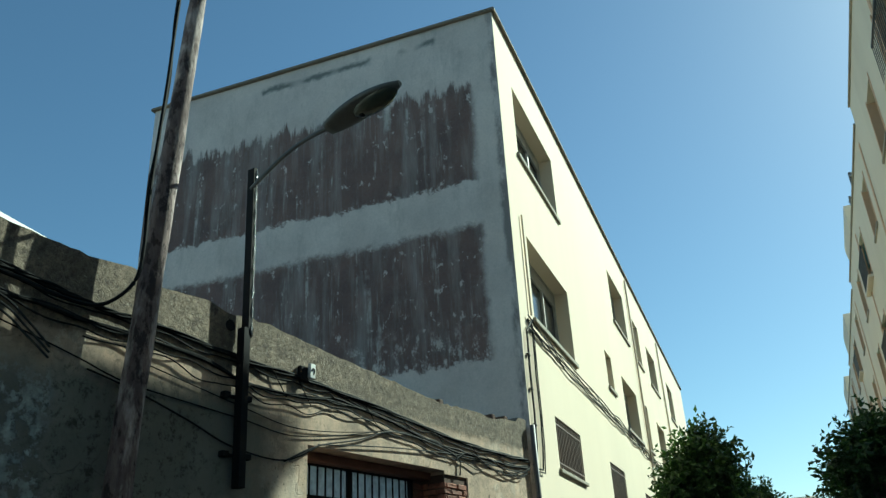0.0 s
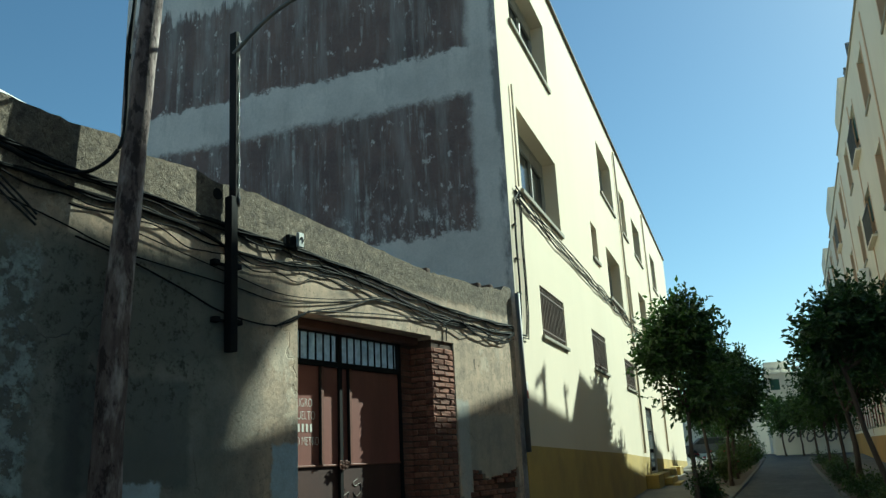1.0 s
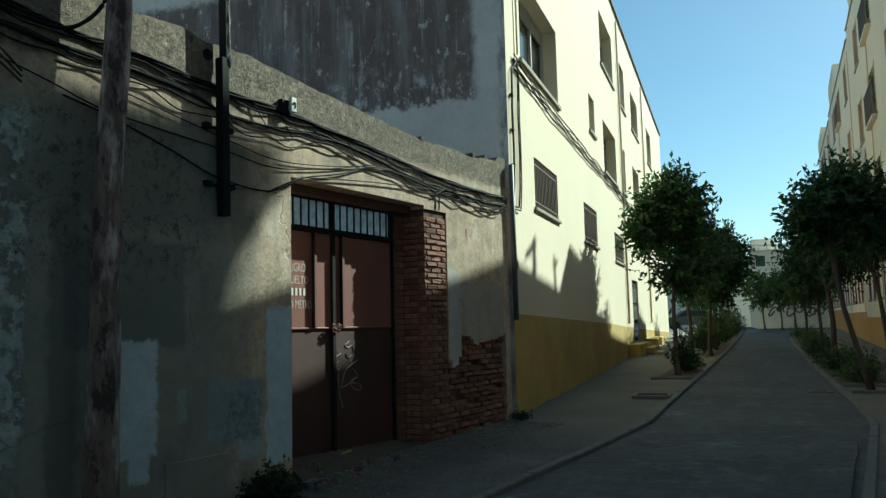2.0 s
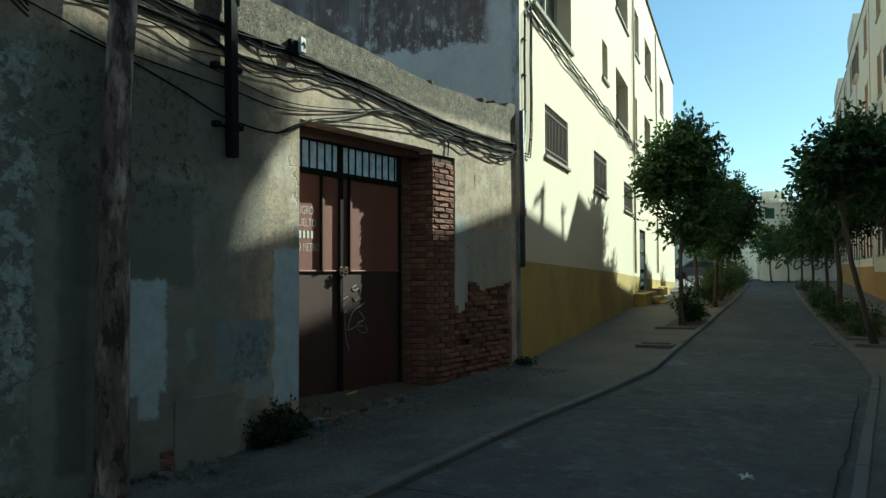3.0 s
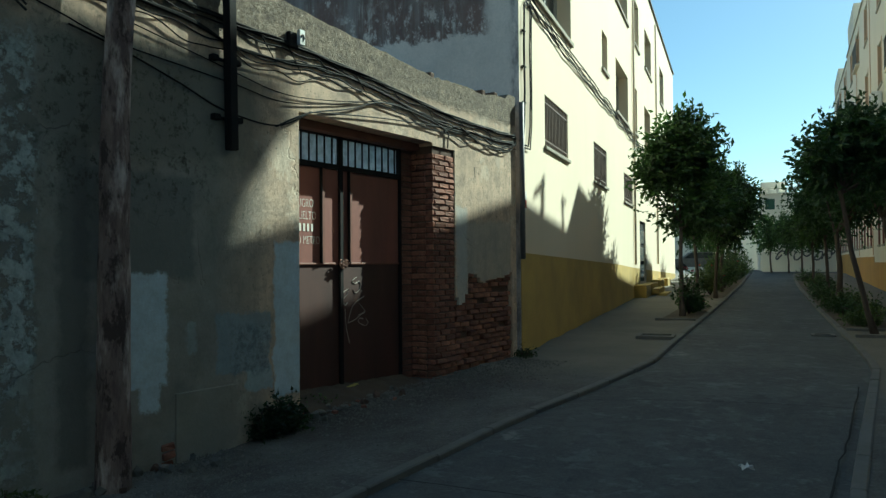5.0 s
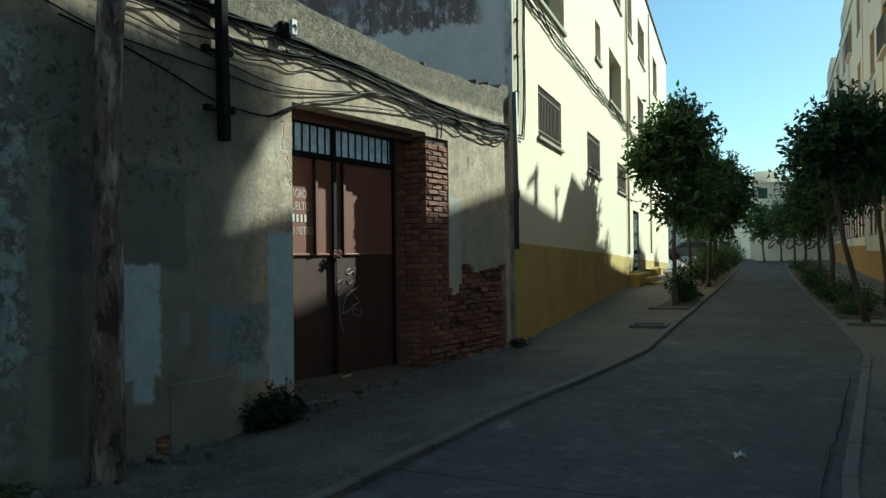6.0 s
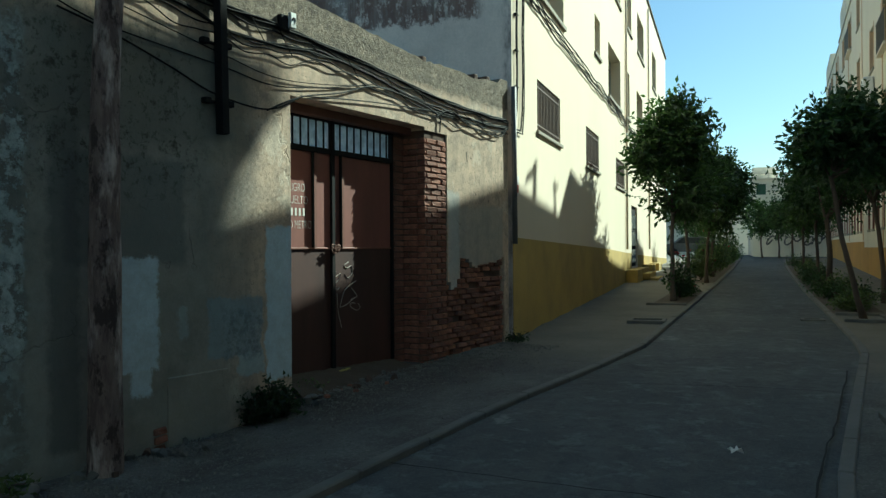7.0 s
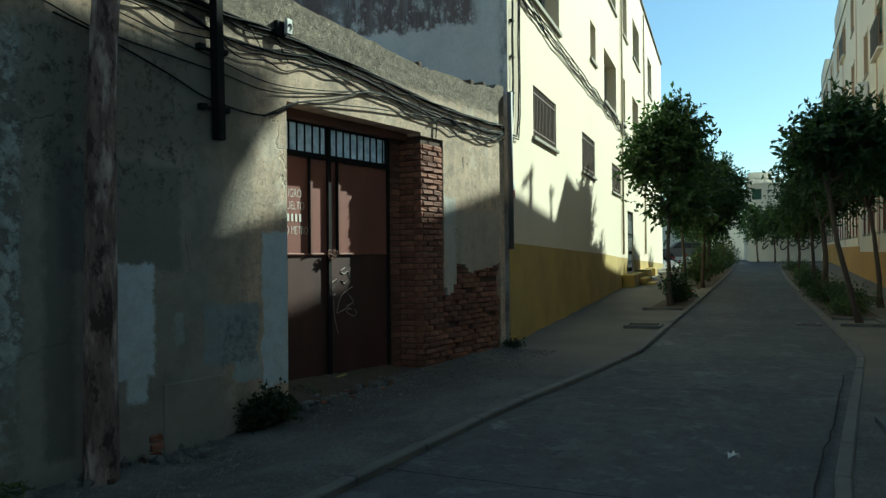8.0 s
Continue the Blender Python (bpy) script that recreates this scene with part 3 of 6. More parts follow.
quad_strip(bm, [(-60, 51.9), (-60, 62)], [(60, 51.9), (60, 62)], -0.05)
tagged(part("cross_road", bm, M_ROAD), "sunlit asphalt of the crossing street", "road", kind="structure")


def kerb_row(line, side, y0, y1):
    row = tagged(empty("kerb", (kerb_x(line, y0), y0, ground_z(y0))), "low worn grey stone kerb along the lane", "kerb", kind="structure")
    rnd = random.Random(4 + side)
    y = y0
    while y < y1:
        n = 0.95 + rnd.uniform(-0.05, 0.05)
        p, q = Vector((kerb_x(line, y), y, ground_z(y))), Vector((kerb_x(line, y + n), y + n, ground_z(y + n)))
        d = (q - p).normalized()
        w = Vector((d.y, -d.x, 0)).normalized() * side
        m = Matrix((( d.x, w.x, 0, p.x), (d.y, w.y, 0, p.y), (d.z, w.z, 1, p.z), (0, 0, 0, 1)))
        bm = bmesh.new()
        box(bm, (0.006, 0, -0.2), ((q - p).length - 0.006, KW, 0.012 + rnd.uniform(-0.006, 0.006)), m, bevel=0.012)
        part("kerb_stone", bm, M_KERB, row)
        y += n


kerb_row(KERB_L, -1, -11.5, 50)
kerb_row(KERB_R, 1, -11.5, 50)

# ---- cream apartment building ----
Y0, Y1, ROOF = 11.65, 45.0, 11.78
WINDOWS = [  # y0, z0, y1, z1, kind
    (12.65, 9.2, 15.75, 10.72, "wide"), (22.4, 8.93, 25.1, 10.52, "wide"), (26.8, 8.83, 28.2, 10.35, "slim"), (30.15, 8.8, 32.6, 10.25, "wide"), (36.5, 8.7, 38.6, 10.3, "wide"),
    (12.62, 5.95, 15.8, 7.5, "wide"), (19.85, 6.4, 20.75, 7.35, "slim"), (22.3, 5.78, 25.0, 7.25, "wide"), (26.4, 5.85, 27.5, 7.35, "slim"), (29.8, 5.8, 32.0, 7.3, "wide"), (36.5, 5.75, 38.5, 7.2, "wide"),
    (13.37, 3.55, 15.38, 4.44, "grille"), (18.45, 3.45, 20.42, 4.37, "grille"), (23.8, 3.37, 25.9, 4.22, "grille")]
block = empty("apartment_building", (-3, Y0, 0.2))
tagged(block, "three-storey cream apartment building with a bare weathered gable", "building")
DOOR = (27.85, 0.9, 29.7, 3.0)
bm = bmesh.new()
holed_wall(bm, (Y0, Y1), (-0.1, ROOF), 0.4, [w[:4] for w in WINDOWS] + [DOOR], FACADE)
part("street_wall", bm, M_CREAM, block, "smooth cream painted street wall")
bm = bmesh.new()
box(bm, (-10.75, Y0, -0.1), (-3.4, Y0 + 0.35, ROOF))
part("gable_wall", bm, M_GABLE, block, "bare grey gable wall with dark brown weathered patches")
bm = bmesh.new()
box(bm, (-3.4, Y0 - 0.004, -0.1), (-3.004, Y0 - 0.0005, ROOF))
part("gable_edge", bm, M_GABLE, block, "grey rendered corner of the gable")
bm = bmesh.new()
box(bm, (-10.75, Y1 - 0.35, -0.1), (-3.4, Y1, ROOF))
part("end_wall", bm, M_CREAM, block)
bm = bmesh.new()
box(bm, (-10.75, Y0 + 0.35, -0.1), (-10.4, Y1 - 0.35, ROOF))
part("back_wall", bm, M_CREAM, block)
bm = bmesh.new()
box(bm, (-10.4, Y0 + 0.35, 11.2), (-3.4, Y1 - 0.35, 11.4))
part("roof", bm, M_SILL, block, "flat grey roof behind a low parapet")
bm = bmesh.new()
box(bm, (-3.42, Y0 - 0.07, ROOF), (-2.93, Y1 + 0.05, ROOF + 0.065), bevel=0.01)
part("coping", bm, M_COPING, block, "thin brown-grey coping along the parapet")
bm = bmesh.new()
box(bm, (-10.82, Y0 - 0.07, ROOF), (-3.42, Y0 + 0.4, ROOF + 0.065), bevel=0.01)
part("coping", bm, M_COPING, block)
bm = bmesh.new()
prism(bm, [(Y0 + 0.002, 0), (DOOR[0] - 0.12, 0), (DOOR[0] - 0.12, 1.36), (25.6, 1.41), (22.1, 1.52), (Y0 + 0.002, 1.72)], -0.008, FACADE)
part("plinth", bm, M_OCHRE, block, "ochre yellow painted base")
bm = bmesh.new()
prism(bm, [(DOOR[2] + 0.12, 0), (Y1, 0), (Y1, 0.95), (DOOR[2] + 0.12, 1.3)], -0.008, FACADE)
part("plinth", bm, M_OCHRE, block, "ochre yellow painted base")
for k in range(3):   # inner floors keep the rooms dark
    bm = bmesh.new()
    z = 2.9 + 2.7 * k
    box(bm, (-10.4, Y0 + 0.35, z), (-3.4, Y1 - 0.35, z + 0.15))
    part("inner_floor", bm, M_SILL, block)


def facade_box(bm, y0, y1, d0, d1, z0, z1, bevel=0.0):
    box(bm, (y0, d0, z0), (y1, d1, z1), FACADE, bevel)


for y0, z0, y1, z1, kind in WINDOWS:
    win = part("window", (lambda bm: (facade_box(bm, y0, y1, 0.34, 0.36, z0, z1), bm)[1])(bmesh.new()), M_GLASS, block, "recessed window with dark glazing")
    bm = bmesh.new()
    facade_box(bm, y0 - 0.08, y1 + 0.08, -0.05, 0.33, z0 - (0.06 if kind == "grille" else 0.085), z0 + 0.004, 0.008)
    part("sill", bm, M_SILL, win, "brownish projecting stone sill")
    n = 3 if kind == "wide" else 1 if kind == "slim" else 2
    bm = bmesh.new()
    for a, b in ((y0, y0 + 0.06), (y1 - 0.06, y1)):
        facade_box(bm, a, b, 0.28, 0.335, z0 + 0.005, z1)
    for a, b in ((z0 + 0.005, z0 + 0.07), (z1 - 0.06, z1)):
        facade_box(bm, y0 + 0.06, y1 - 0.06, 0.28, 0.335, a, b)
    part("window_frame", bm, M_FRAME, win)
    for k in range(1, n):
        c = y0 + (y1 - y0) * k / n
        bm = bmesh.new()
        facade_box(bm, c - 0.035, c + 0.035, 0.285, 0.335, z0 + 0.07, z1 - 0.06)
        part("mullion", bm, M_FRAME, win)
    if kind == "wide":
        bm = bmesh.new()
        facade_box(bm, y0 + 0.07, y1 - 0.07, 0.29, 0.33, z0 + 0.0 + (z1 - z0) * 0.82, z1 - 0.06)
        part("shutter_box", bm, M_FRAME, win)
    if kind == "grille":
        m = 16
        for k in range(m):
            c = y0 + (y1 - y0) * (k + 0.5) / m
            bm = bmesh.new()
            tube(bm, [FACADE @ Vector((c, 0.03, z0)), FACADE @ Vector((c, 0.03, z1))], 0.016, 5)
            part("bar", bm, M_GRILLE, win)
        for zz in (z0 + 0.12, z1 - 0.12):
            bm = bmesh.new()
            facade_box(bm, y0, y1, 0.012, 0.05, zz - 0.012, zz + 0.012)
            part("crossbar", bm, M_GRILLE, win)
door = part("door", (lambda bm: (facade_box(bm, DOOR[0], DOOR[2], 0.06, 0.12, DOOR[1], DOOR[3]), bm)[1])(bmesh.new()), M_BLACK, block, "dark metal entrance door")
for k in range(3):
    bm = bmesh.new()
    facade_box(bm, DOOR[0] + 0.1, DOOR[2] - 0.1, 0.03, 0.06, DOOR[1] + 0.12 + 0.6 * k, DOOR[1] + 0.6 + 0.6 * k, 0.01)
    part("panel", bm, M_GLASS, door)
for k in range(3):   # entrance steps
    bm = bmesh.new()
    box(bm, (-2.985, DOOR[0] - 0.2, 0.2), (-2.6 + 0.24 * k, DOOR[2] + 0.2, 0.85 - 0.16 * k), bevel=0.01)
    part("step", bm, M_OCHRE, block, "worn ochre entrance step")
for y, h in ((25.9, 0.85), (31.2, 0.9), (34.5, 0.9)):
    bm = bmesh.new()
    box(bm, (-2.985, y, 0.2), (-2.6, y + 1.6, h), bevel=0.02)
    part("planter_wall", bm, M_OCHRE, block, "low ochre painted planter wall")
for y in (26.15, 34.2):
    bm = bmesh.new()
    tube(bm, [(-2.95, y, 1.5), (-2.95, y, ROOF - 0.3)], 0.035, 8)
    part("downpipe", bm, M_CREAM, block)
bm = bmesh.new()
tube(bm, [(-2.965, 12.28, 7.75), (-2.965, 12.28, 5.9)], 0.018, 6)
part("conduit", bm, M_CREAM, block)
bm = bmesh.new()
facade_box(bm, 11.70, 11.92, -0.03, -0.012, 2.36, 2.66, 0.004)
sign = tagged(part("wall_sign", bm, M_PAPER), "small white and red plate on the cream wall", "sign")
bm = bmesh.new()
facade_box(bm, 11.72, 11.90, -0.034, -0.0305, 2.40, 2.52)
part("red_band", bm, M_RED, sign)
bm = bmesh.new()
tube(bm, [(-2.96, 11.75, 1.62), (-2.96, 11.72, 3.95)], 0.04, 8)
bmesh.ops.translate(bm, verts=bm.verts[:], vec=(0.02, -0.19, 0))
tagged(part("drainpipe", bm, M_GREYPIPE), "thin dark drainpipe where the old wall meets the building", "pipe")

# ---- old wall and gate ----
old = tagged(empty("old_wall", (-3, 11.5, 0.2)), "old crumbling rendered yard wall with exposed brick", "wall")
TOP = [(0.0, 4.0), (0.34, 4.03), (0.35, 3.95), (0.8, 3.92), (1.1, 3.87), (1.4, 3.91), (2.37, 3.88), (2.85, 3.92), (3.7, 3.99), (4.5, 4.05), (5.2, 4.12), (5.55, 4.14), (5.88, 4.10), (6.1, 4.17), (6.6, 4.14), (6.9, 4.22), (7.3, 4.19), (8, 4.25), (14, 4.5)]
def wall_top(u):
    return float(np.interp(u, [p[0] for p in TOP], [p[1] for p in TOP])) + 0.022 * noise.noise((u * 5.0, 0, 3)) + 0.02 * noise.noise((u * 14.0, 1, 3))
G0, G1, GZ = 2.33, 4.75, 3.06
LIMIT = [(0.2, 1.44), (0.3, 1.40), (0.5, 1.36), (0.9, 1.33), (1.08, 1.29), (1.18, 1.33), (1.24, 1.42), (1.46, 1.43), (1.50, 1.3), (1.53, 1.08), (1.64, 1.01), (1.72, 1.04), (1.76, 1.12), (1.8, 1.3)]
def bare_top(u):
    return float(np.interp(u, [p[0] for p in LIMIT], [p[1] for p in LIMIT])) + 0.03 * noise.noise((u * 9, 3, 1))
BARE = [(0.2 + 0.08 * k, 0.05, 0.28 + 0.08 * k, round(bare_top(0.24 + 0.08 * k), 3)) for k in range(20)] + [(1.8, 0.05, G0, 3.02)]
bm = bmesh.new()
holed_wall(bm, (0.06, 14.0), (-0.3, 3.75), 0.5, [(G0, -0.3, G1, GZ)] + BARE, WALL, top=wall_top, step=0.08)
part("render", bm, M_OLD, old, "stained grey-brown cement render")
bm = bmesh.new()
box(bm, (0.205, 0.075, -0.1), (1.8, 0.45, 1.46), WALL)
box(bm, (1.8, 0.02, -0.1), (G0 - 0.022, 0.47, 3.02), WALL)
box(bm, (G0 - 0.03, 0.33, -0.1), (2.54, 0.47, 3.0), WALL)
part("mortar_core", bm, M_MORTAR, old, "dark crumbling mortar behind the bricks")
bm = bmesh.new()
box(bm, (G0 - 0.01, 0.2, GZ - 0.09), (G1 + 0.01, 0.46, GZ - 0.004), WALL, 0.006)
part("lintel", bm, M_TIMBER, old, "brown timber lintel board over the gateway")
bm = bmesh.new()
box(bm, (5.58, -0.013, -0.25), (6.24, 0.03, 0.51), WALL, 0.006)
part("plaster_base", bm, M_OLD, old, "plastered block at the wall's foot")
# no opening here: a solid black plug gives the hole's dark inside
bm = bmesh.new()
tube(bm, [WALL @ Vector((5.82, -0.006, 4.0)), WALL @ Vector((5.82, 0.12, 4.0))], 0.055, 10)
part("pipe_hole", bm, M_BLACK, old, "black disc drawn as a dark hole near the wall's top")
bm = bmesh.new()
for s0, z0 in ((0.46, 3.97), (0.82, 3.94), (2.16, 3.92)):
    box(bm, (s0 - 0.05, 0.1, z0 - 0.05), (s0 + 0.05, 0.3, z0 + 0.06), WALL, 0.015)
part("loose_mortar", bm, M_MORTAR, old)

gate = tagged(empty("metal_gate", tuple(WALL @ Vector((3.6, 0.36, 0.1)))), "closed red-brown sheet metal gate with barred transom", "gate")
def gate_box(name, s0, s1, d0, d1, z0, z1, material, parent, label="", bevel=0.004):
    bm = bmesh.new()
    box(bm, (s0, d0, z0), (s1, d1, z1), WALL, bevel)
    return part(name, bm, material, parent, label)
GD = 0.35
leaf_r = gate_box("leaf", 2.58, 3.685, GD, GD + 0.03, 1.565, 2.60, M_GATE, gate, "dark red painted sheet steel leaf")
leaf_l = gate_box("leaf", 3.715, G1 + 0.2, GD, GD + 0.03, 1.565, 2.60, M_GATE, gate, "dark red painted sheet steel leaf with white lettering")
gate_box("lower_sheet", 2.58, 3.685, GD, GD + 0.03, 0.16, 1.562, M_GATE_LOW, leaf_r, "grimy dark brown lower sheet")
gate_box("lower_sheet", 3.715, G1 + 0.2, GD, GD + 0.03, 0.16, 1.562, M_GATE_LOW, leaf_l, "grimy dark brown lower sheet")
gate_box("meeting_stile", 3.68, 3.735, GD - 0.035, GD - 0.001, 0.16, 2.98, M_BLACK, gate)
gate_box("meeting_stile", 3.66, 3.76, GD - 0.015, GD - 0.002, 2.6, 3.02, M_BLACK, gate)
for s0, lf in ((3.985, leaf_l), (3.51, leaf_r)):
    gate_box("rib", s0, s0 + 0.045, GD - 0.03, GD - 0.001, 1.575, 2.60, M_RUST, lf)
    gate_box("rib_edge", s0 + 0.047, s0 + 0.062, GD - 0.04, GD - 0.001, 1.575, 2.60, M_BLACK, lf)
for s0, s1, lf in ((2.58, 3.68, leaf_r), (3.74, 4.9, leaf_l)):
    gate_box("mid_rail", s0, s1, GD - 0.016, GD - 0.001, 1.555, 1.575, M_RUST, lf)
    gate_box("top_rail", s0, s1, GD - 0.03, GD + 0.02, 2.60, 2.66, M_BLACK, gate)
    gate_box("head_rail", s0, s1, GD - 0.03, GD + 0.02, 2.955, 2.985, M_BLACK, gate)
    gate_box("transom_pane", s0 + 0.02, s1 - 0.02, GD + 0.012, GD + 0.018, 2.66, 2.955, M_DUSTY, gate, "dusty pale transom glass")
gate_box("frame_post", 2.545, 2.58, GD - 0.03, GD + 0.05, 0.1, 3.02, M_BLACK, gate, "black steel gate post")
for k in range(8):
    c = 2.66 + 0.128 * k
    bm = bmesh.new()
    tube(bm, [WALL @ Vector((c, GD - 0.005, 2.66)), WALL @ Vector((c, GD - 0.005, 2.955))], 0.011, 5)
    part("bar", bm, M_BLACK, gate)
for k in range(8):
    c = 3.84 + 0.125 * k
    bm = bmesh.new()
    tube(bm, [WALL @ Vector((c, GD - 0.005, 2.66)), WALL @ Vector((c, GD - 0.005, 2.955))], 0.011, 5)
    part("bar", bm, M_BLACK, gate)
bm = bmesh.new()
rnd = random.Random(3)
for k in range(7):
    c = Vector((3.70 + rnd.uniform(-0.06, 0.06), GD - 0.055, 1.55 + rnd.uniform(-0.035, 0.035)))
    ring = [WALL @ (c + Vector((0.03 * math.cos(t), rnd.uniform(-0.008, 0.008), 0.025 * math.sin(t)))) for t in (i * math.pi / 5 for i in range(11))]
    tube(bm, ring, 0.007, 5)
part("chain", bm, M_TIMBER, gate, "rusty chain and padlock")


def flat_text(text, s_left, z_base, width, height, parent):
    """Painted letters on the gate's sheet."""
    cu = bpy.data.curves.new("lettering", 'FONT')
    cu.body = text
    cu.offset = -0.018
    tmp = new("lettering", cu)
    me = bpy.data.meshes.new_from_object(tmp.evaluated_get(bpy.context.evaluated_depsgraph_get()))
    bpy.data.objects.remove(tmp)
    xs = [v.co.x for v in me.vertices]
    top = max(v.co.y for v in me.vertices)
    for v in me.vertices:
        u = (v.co.x - min(xs)) / (max(xs) - min(xs)) * width
        v.co = WALL @ Vector((s_left - u, GD - 0.004, z_base + v.co.y / top * height))
    me.materials.append(M_CHALK)
    ob = new("lettering", me)
    ob.parent = parent
    ob.matrix_parent_inverse = parent.matrix_world.inverted()
    ob["label"] = "hand-painted white lettering"


flat_text("LIGRO", 4.39, 2.165, 0.24, 0.085, leaf_l)
flat_text("UELTO", 4.375, 2.035, 0.27, 0.085, leaf_l)
flat_text("O METROS", 4.40, 1.775, 0.39, 0.085, leaf_l)
for k in range(4):
    gate_box("number_bar", 4.37 - 0.062 * k, 4.34 - 0.062 * k, GD - 0.004, GD - 0.001, 1.91, 1.99, M_CHALK, leaf_l, "unreadable white painted bar", 0)
SCRAWL = [[(3.41, 1.41), (3.49, 1.37), (3.44, 1.34), (3.36, 1.36), (3.35, 1.28), (3.43, 1.23), (3.48, 1.27)],
          [(3.63, 1.31), (3.65, 1.25), (3.56, 1.28), (3.59, 1.22), (3.65, 1.16), (3.62, 1.10), (3.58, 1.13)],
          [(3.62, 1.06), (3.60, 0.85), (3.54, 0.67)], [(3.57, 0.90), (3.48, 1.09), (3.27, 1.19)], [(3.36, 1.11), (3.26, 1.01), (3.38, 0.98)],
          [(3.29, 0.93), (3.36, 0.94), (3.38, 0.90), (3.26, 0.85), (3.20, 0.88), (3.24, 0.93)], [(3.57, 0.90), (3.44, 0.93), (3.30, 1.0)]]
for line in SCRAWL:
    pts = []
    for i in range(len(line) - 1):   # smooth through the corners
        p0, p1, p2, p3 = (Vector(line[max(0, min(len(line) - 1, i + k))]) for k in (-1, 0, 1, 2))
        for j in range(6):
            t = j / 6
            pts.append(0.5 * (2 * p1 + (p2 - p0) * t + (2 * p0 - 5 * p1 + 4 * p2 - p3) * t * t + (3 * p1 - p0 - 3 * p2 + p3) * t ** 3))
    pts.append(Vector(line[-1]))
    bm = bmesh.new()
    tube(bm, [WALL @ Vector((p.x, GD - 0.002, p.y)) for p in pts], 0.0055, 4)
    part("chalk_scrawl", bm, M_SCRAWL, leaf_r, "faint white chalk scrawl")

# ---- poles and lamp ----
pole = tagged(empty("utility_pole", tuple(WALL @ Vector((6.97, -0.22, 0.0)))), "weathered wooden utility pole with peeling grey-brown bark", "pole")
bm = bmesh.new()
keys = [(6.97, -0.15, 0.125), (6.96, 2.5, 0.103), (6.91, 3.5, 0.098), (6.69, 7.0, 0.078), (6.57, 9.2, 0.069)]
pts, rad = [], []
for k in range(60):
    z = -0.15 + 9.35 * k / 59
    s = float(np.interp(z, [q[1] for q in keys], [q[0] for q in keys]))
    r = float(np.interp(z, [q[1] for q in keys], [q[2] for q in keys]))
    pts.append(WALL @ Vector((s + 0.008 * noise.noise((0, 0, z * 1.5)), -0.22, z)))
    rad.append(r * (1 + 0.07 * noise.noise((z * 2.5, 4, 0))))
tube(bm, pts, 0.1, 16, rad)
for v in bm.verts:
    n3 = noise.noise((v.co.x * 14, v.co.y * 14, v.co.z * 1.6))
    v.co.x += 0.010 * n3
part("shaft", bm, M_WOOD, pole)

lamp = tagged(empty("street_lamp", tuple(WALL @ Vector((5.70, -0.08, 2.56)))), "old street lamp on a black tarred post", "street lamp")
bm = bmesh.new()
m = WALL @ Matrix.Translation((5.69, -0.075, 2.56)) @ Matrix.Rotation(radians(1.2), 4, 'Y')
box(bm, (-0.042, -0.045, 0.0), (0.042, 0.045, 1.42), m, 0.006)
part("lower_post", bm, M_BLACK, lamp, "black steel box section")
bm = bmesh.new()
m2 = WALL @ Matrix.Translation((5.70, -0.075, 3.9)) @ Matrix.Rotation(radians(1.2), 4, 'Y')
box(bm, (-0.045, -0.045, 0.0), (0.012, 0.045, 1.75), m2, 0.006)
part("upper_post", bm, M_BLACK, lamp)
bm = bmesh.new()
tube(bm, [m2 @ Vector((-0.03, -0.02, 1.75 * k / 24)) for k in range(25)], 0.03, 9, [0.030 + 0.006 * math.sin(k * 2.3) for k in range(25)])
part("tape_wrap", bm, M_TAR, lamp, "shiny black tape wrapping")
for z, s in ((3.35, 5.72), (2.84, 5.70)):
    for ds in (-0.13, 0.13):
        bm = bmesh.new()
        box(bm, (s + ds - 0.035, -0.06, z - 0.025), (s + ds + 0.035, 0.02, z + 0.025), WALL, 0.006)
        part("clamp", bm, M_BLACK, lamp)
    bm = bmesh.new()
    box(bm, (s - 0.16, -0.02, z - 0.012), (s + 0.16, -0.001, z + 0.012), WALL)
    part("strap", bm, M_BLACK, lamp)
bm = bmesh.new()
arm = []
for k in range(13):
    t = k / 12
    arm.append(WALL @ Vector((5.735 - 0.15 * t, -0.08 - 0.95 * t, 5.42 + 0.45 * t + 0.10 * math.sin(t * math.pi))))
tube(bm, arm, 0.021, 8)
part("arm", bm, M_GREYPIPE, lamp, "grey curved steel tube arm")
bm = bmesh.new()
rings = []
for k in range(15):   # cobra head, along the arm
    t = k / 14
    half = 0.155 * math.sin(math.pi * min(1.0, 0.12 + 0.88 * t)) ** 0.55 if t < 1 else 0.02
    half = max(half, 0.03)
    up = 0.085 * math.sin(math.pi * min(1, 0.1 + 0.9 * t)) ** 0.6
    up = max(up, 0.012)
    c = Vector((5.585, -0.95 - 0.86 * t, 5.86 + 0.17 * t))
    rings.append([bm.verts.new(WALL @ (c + Vector((half * math.cos(a), 0, (up if math.sin(a) > 0 else 0.045) * math.sin(a))))) for a in (2 * math.pi * i / 14 for i in range(14))])
for a, b in zip(rings, rings[1:]):
    for i in range(14):
        f = bm.faces.new((a[i], a[(i + 1) % 14], b[(i + 1) % 14], b[i]))
        f.smooth = True
bm.faces.new(rings[0]), bm.faces.new(rings[-1][::-1])
bmesh.ops.recalc_face_normals(bm, faces=bm.faces[:])
head = part("lamp_head", bm, M_LAMP, lamp, "oval grey lamp housing with a clouded lens")
bm = bmesh.new()
rings = []
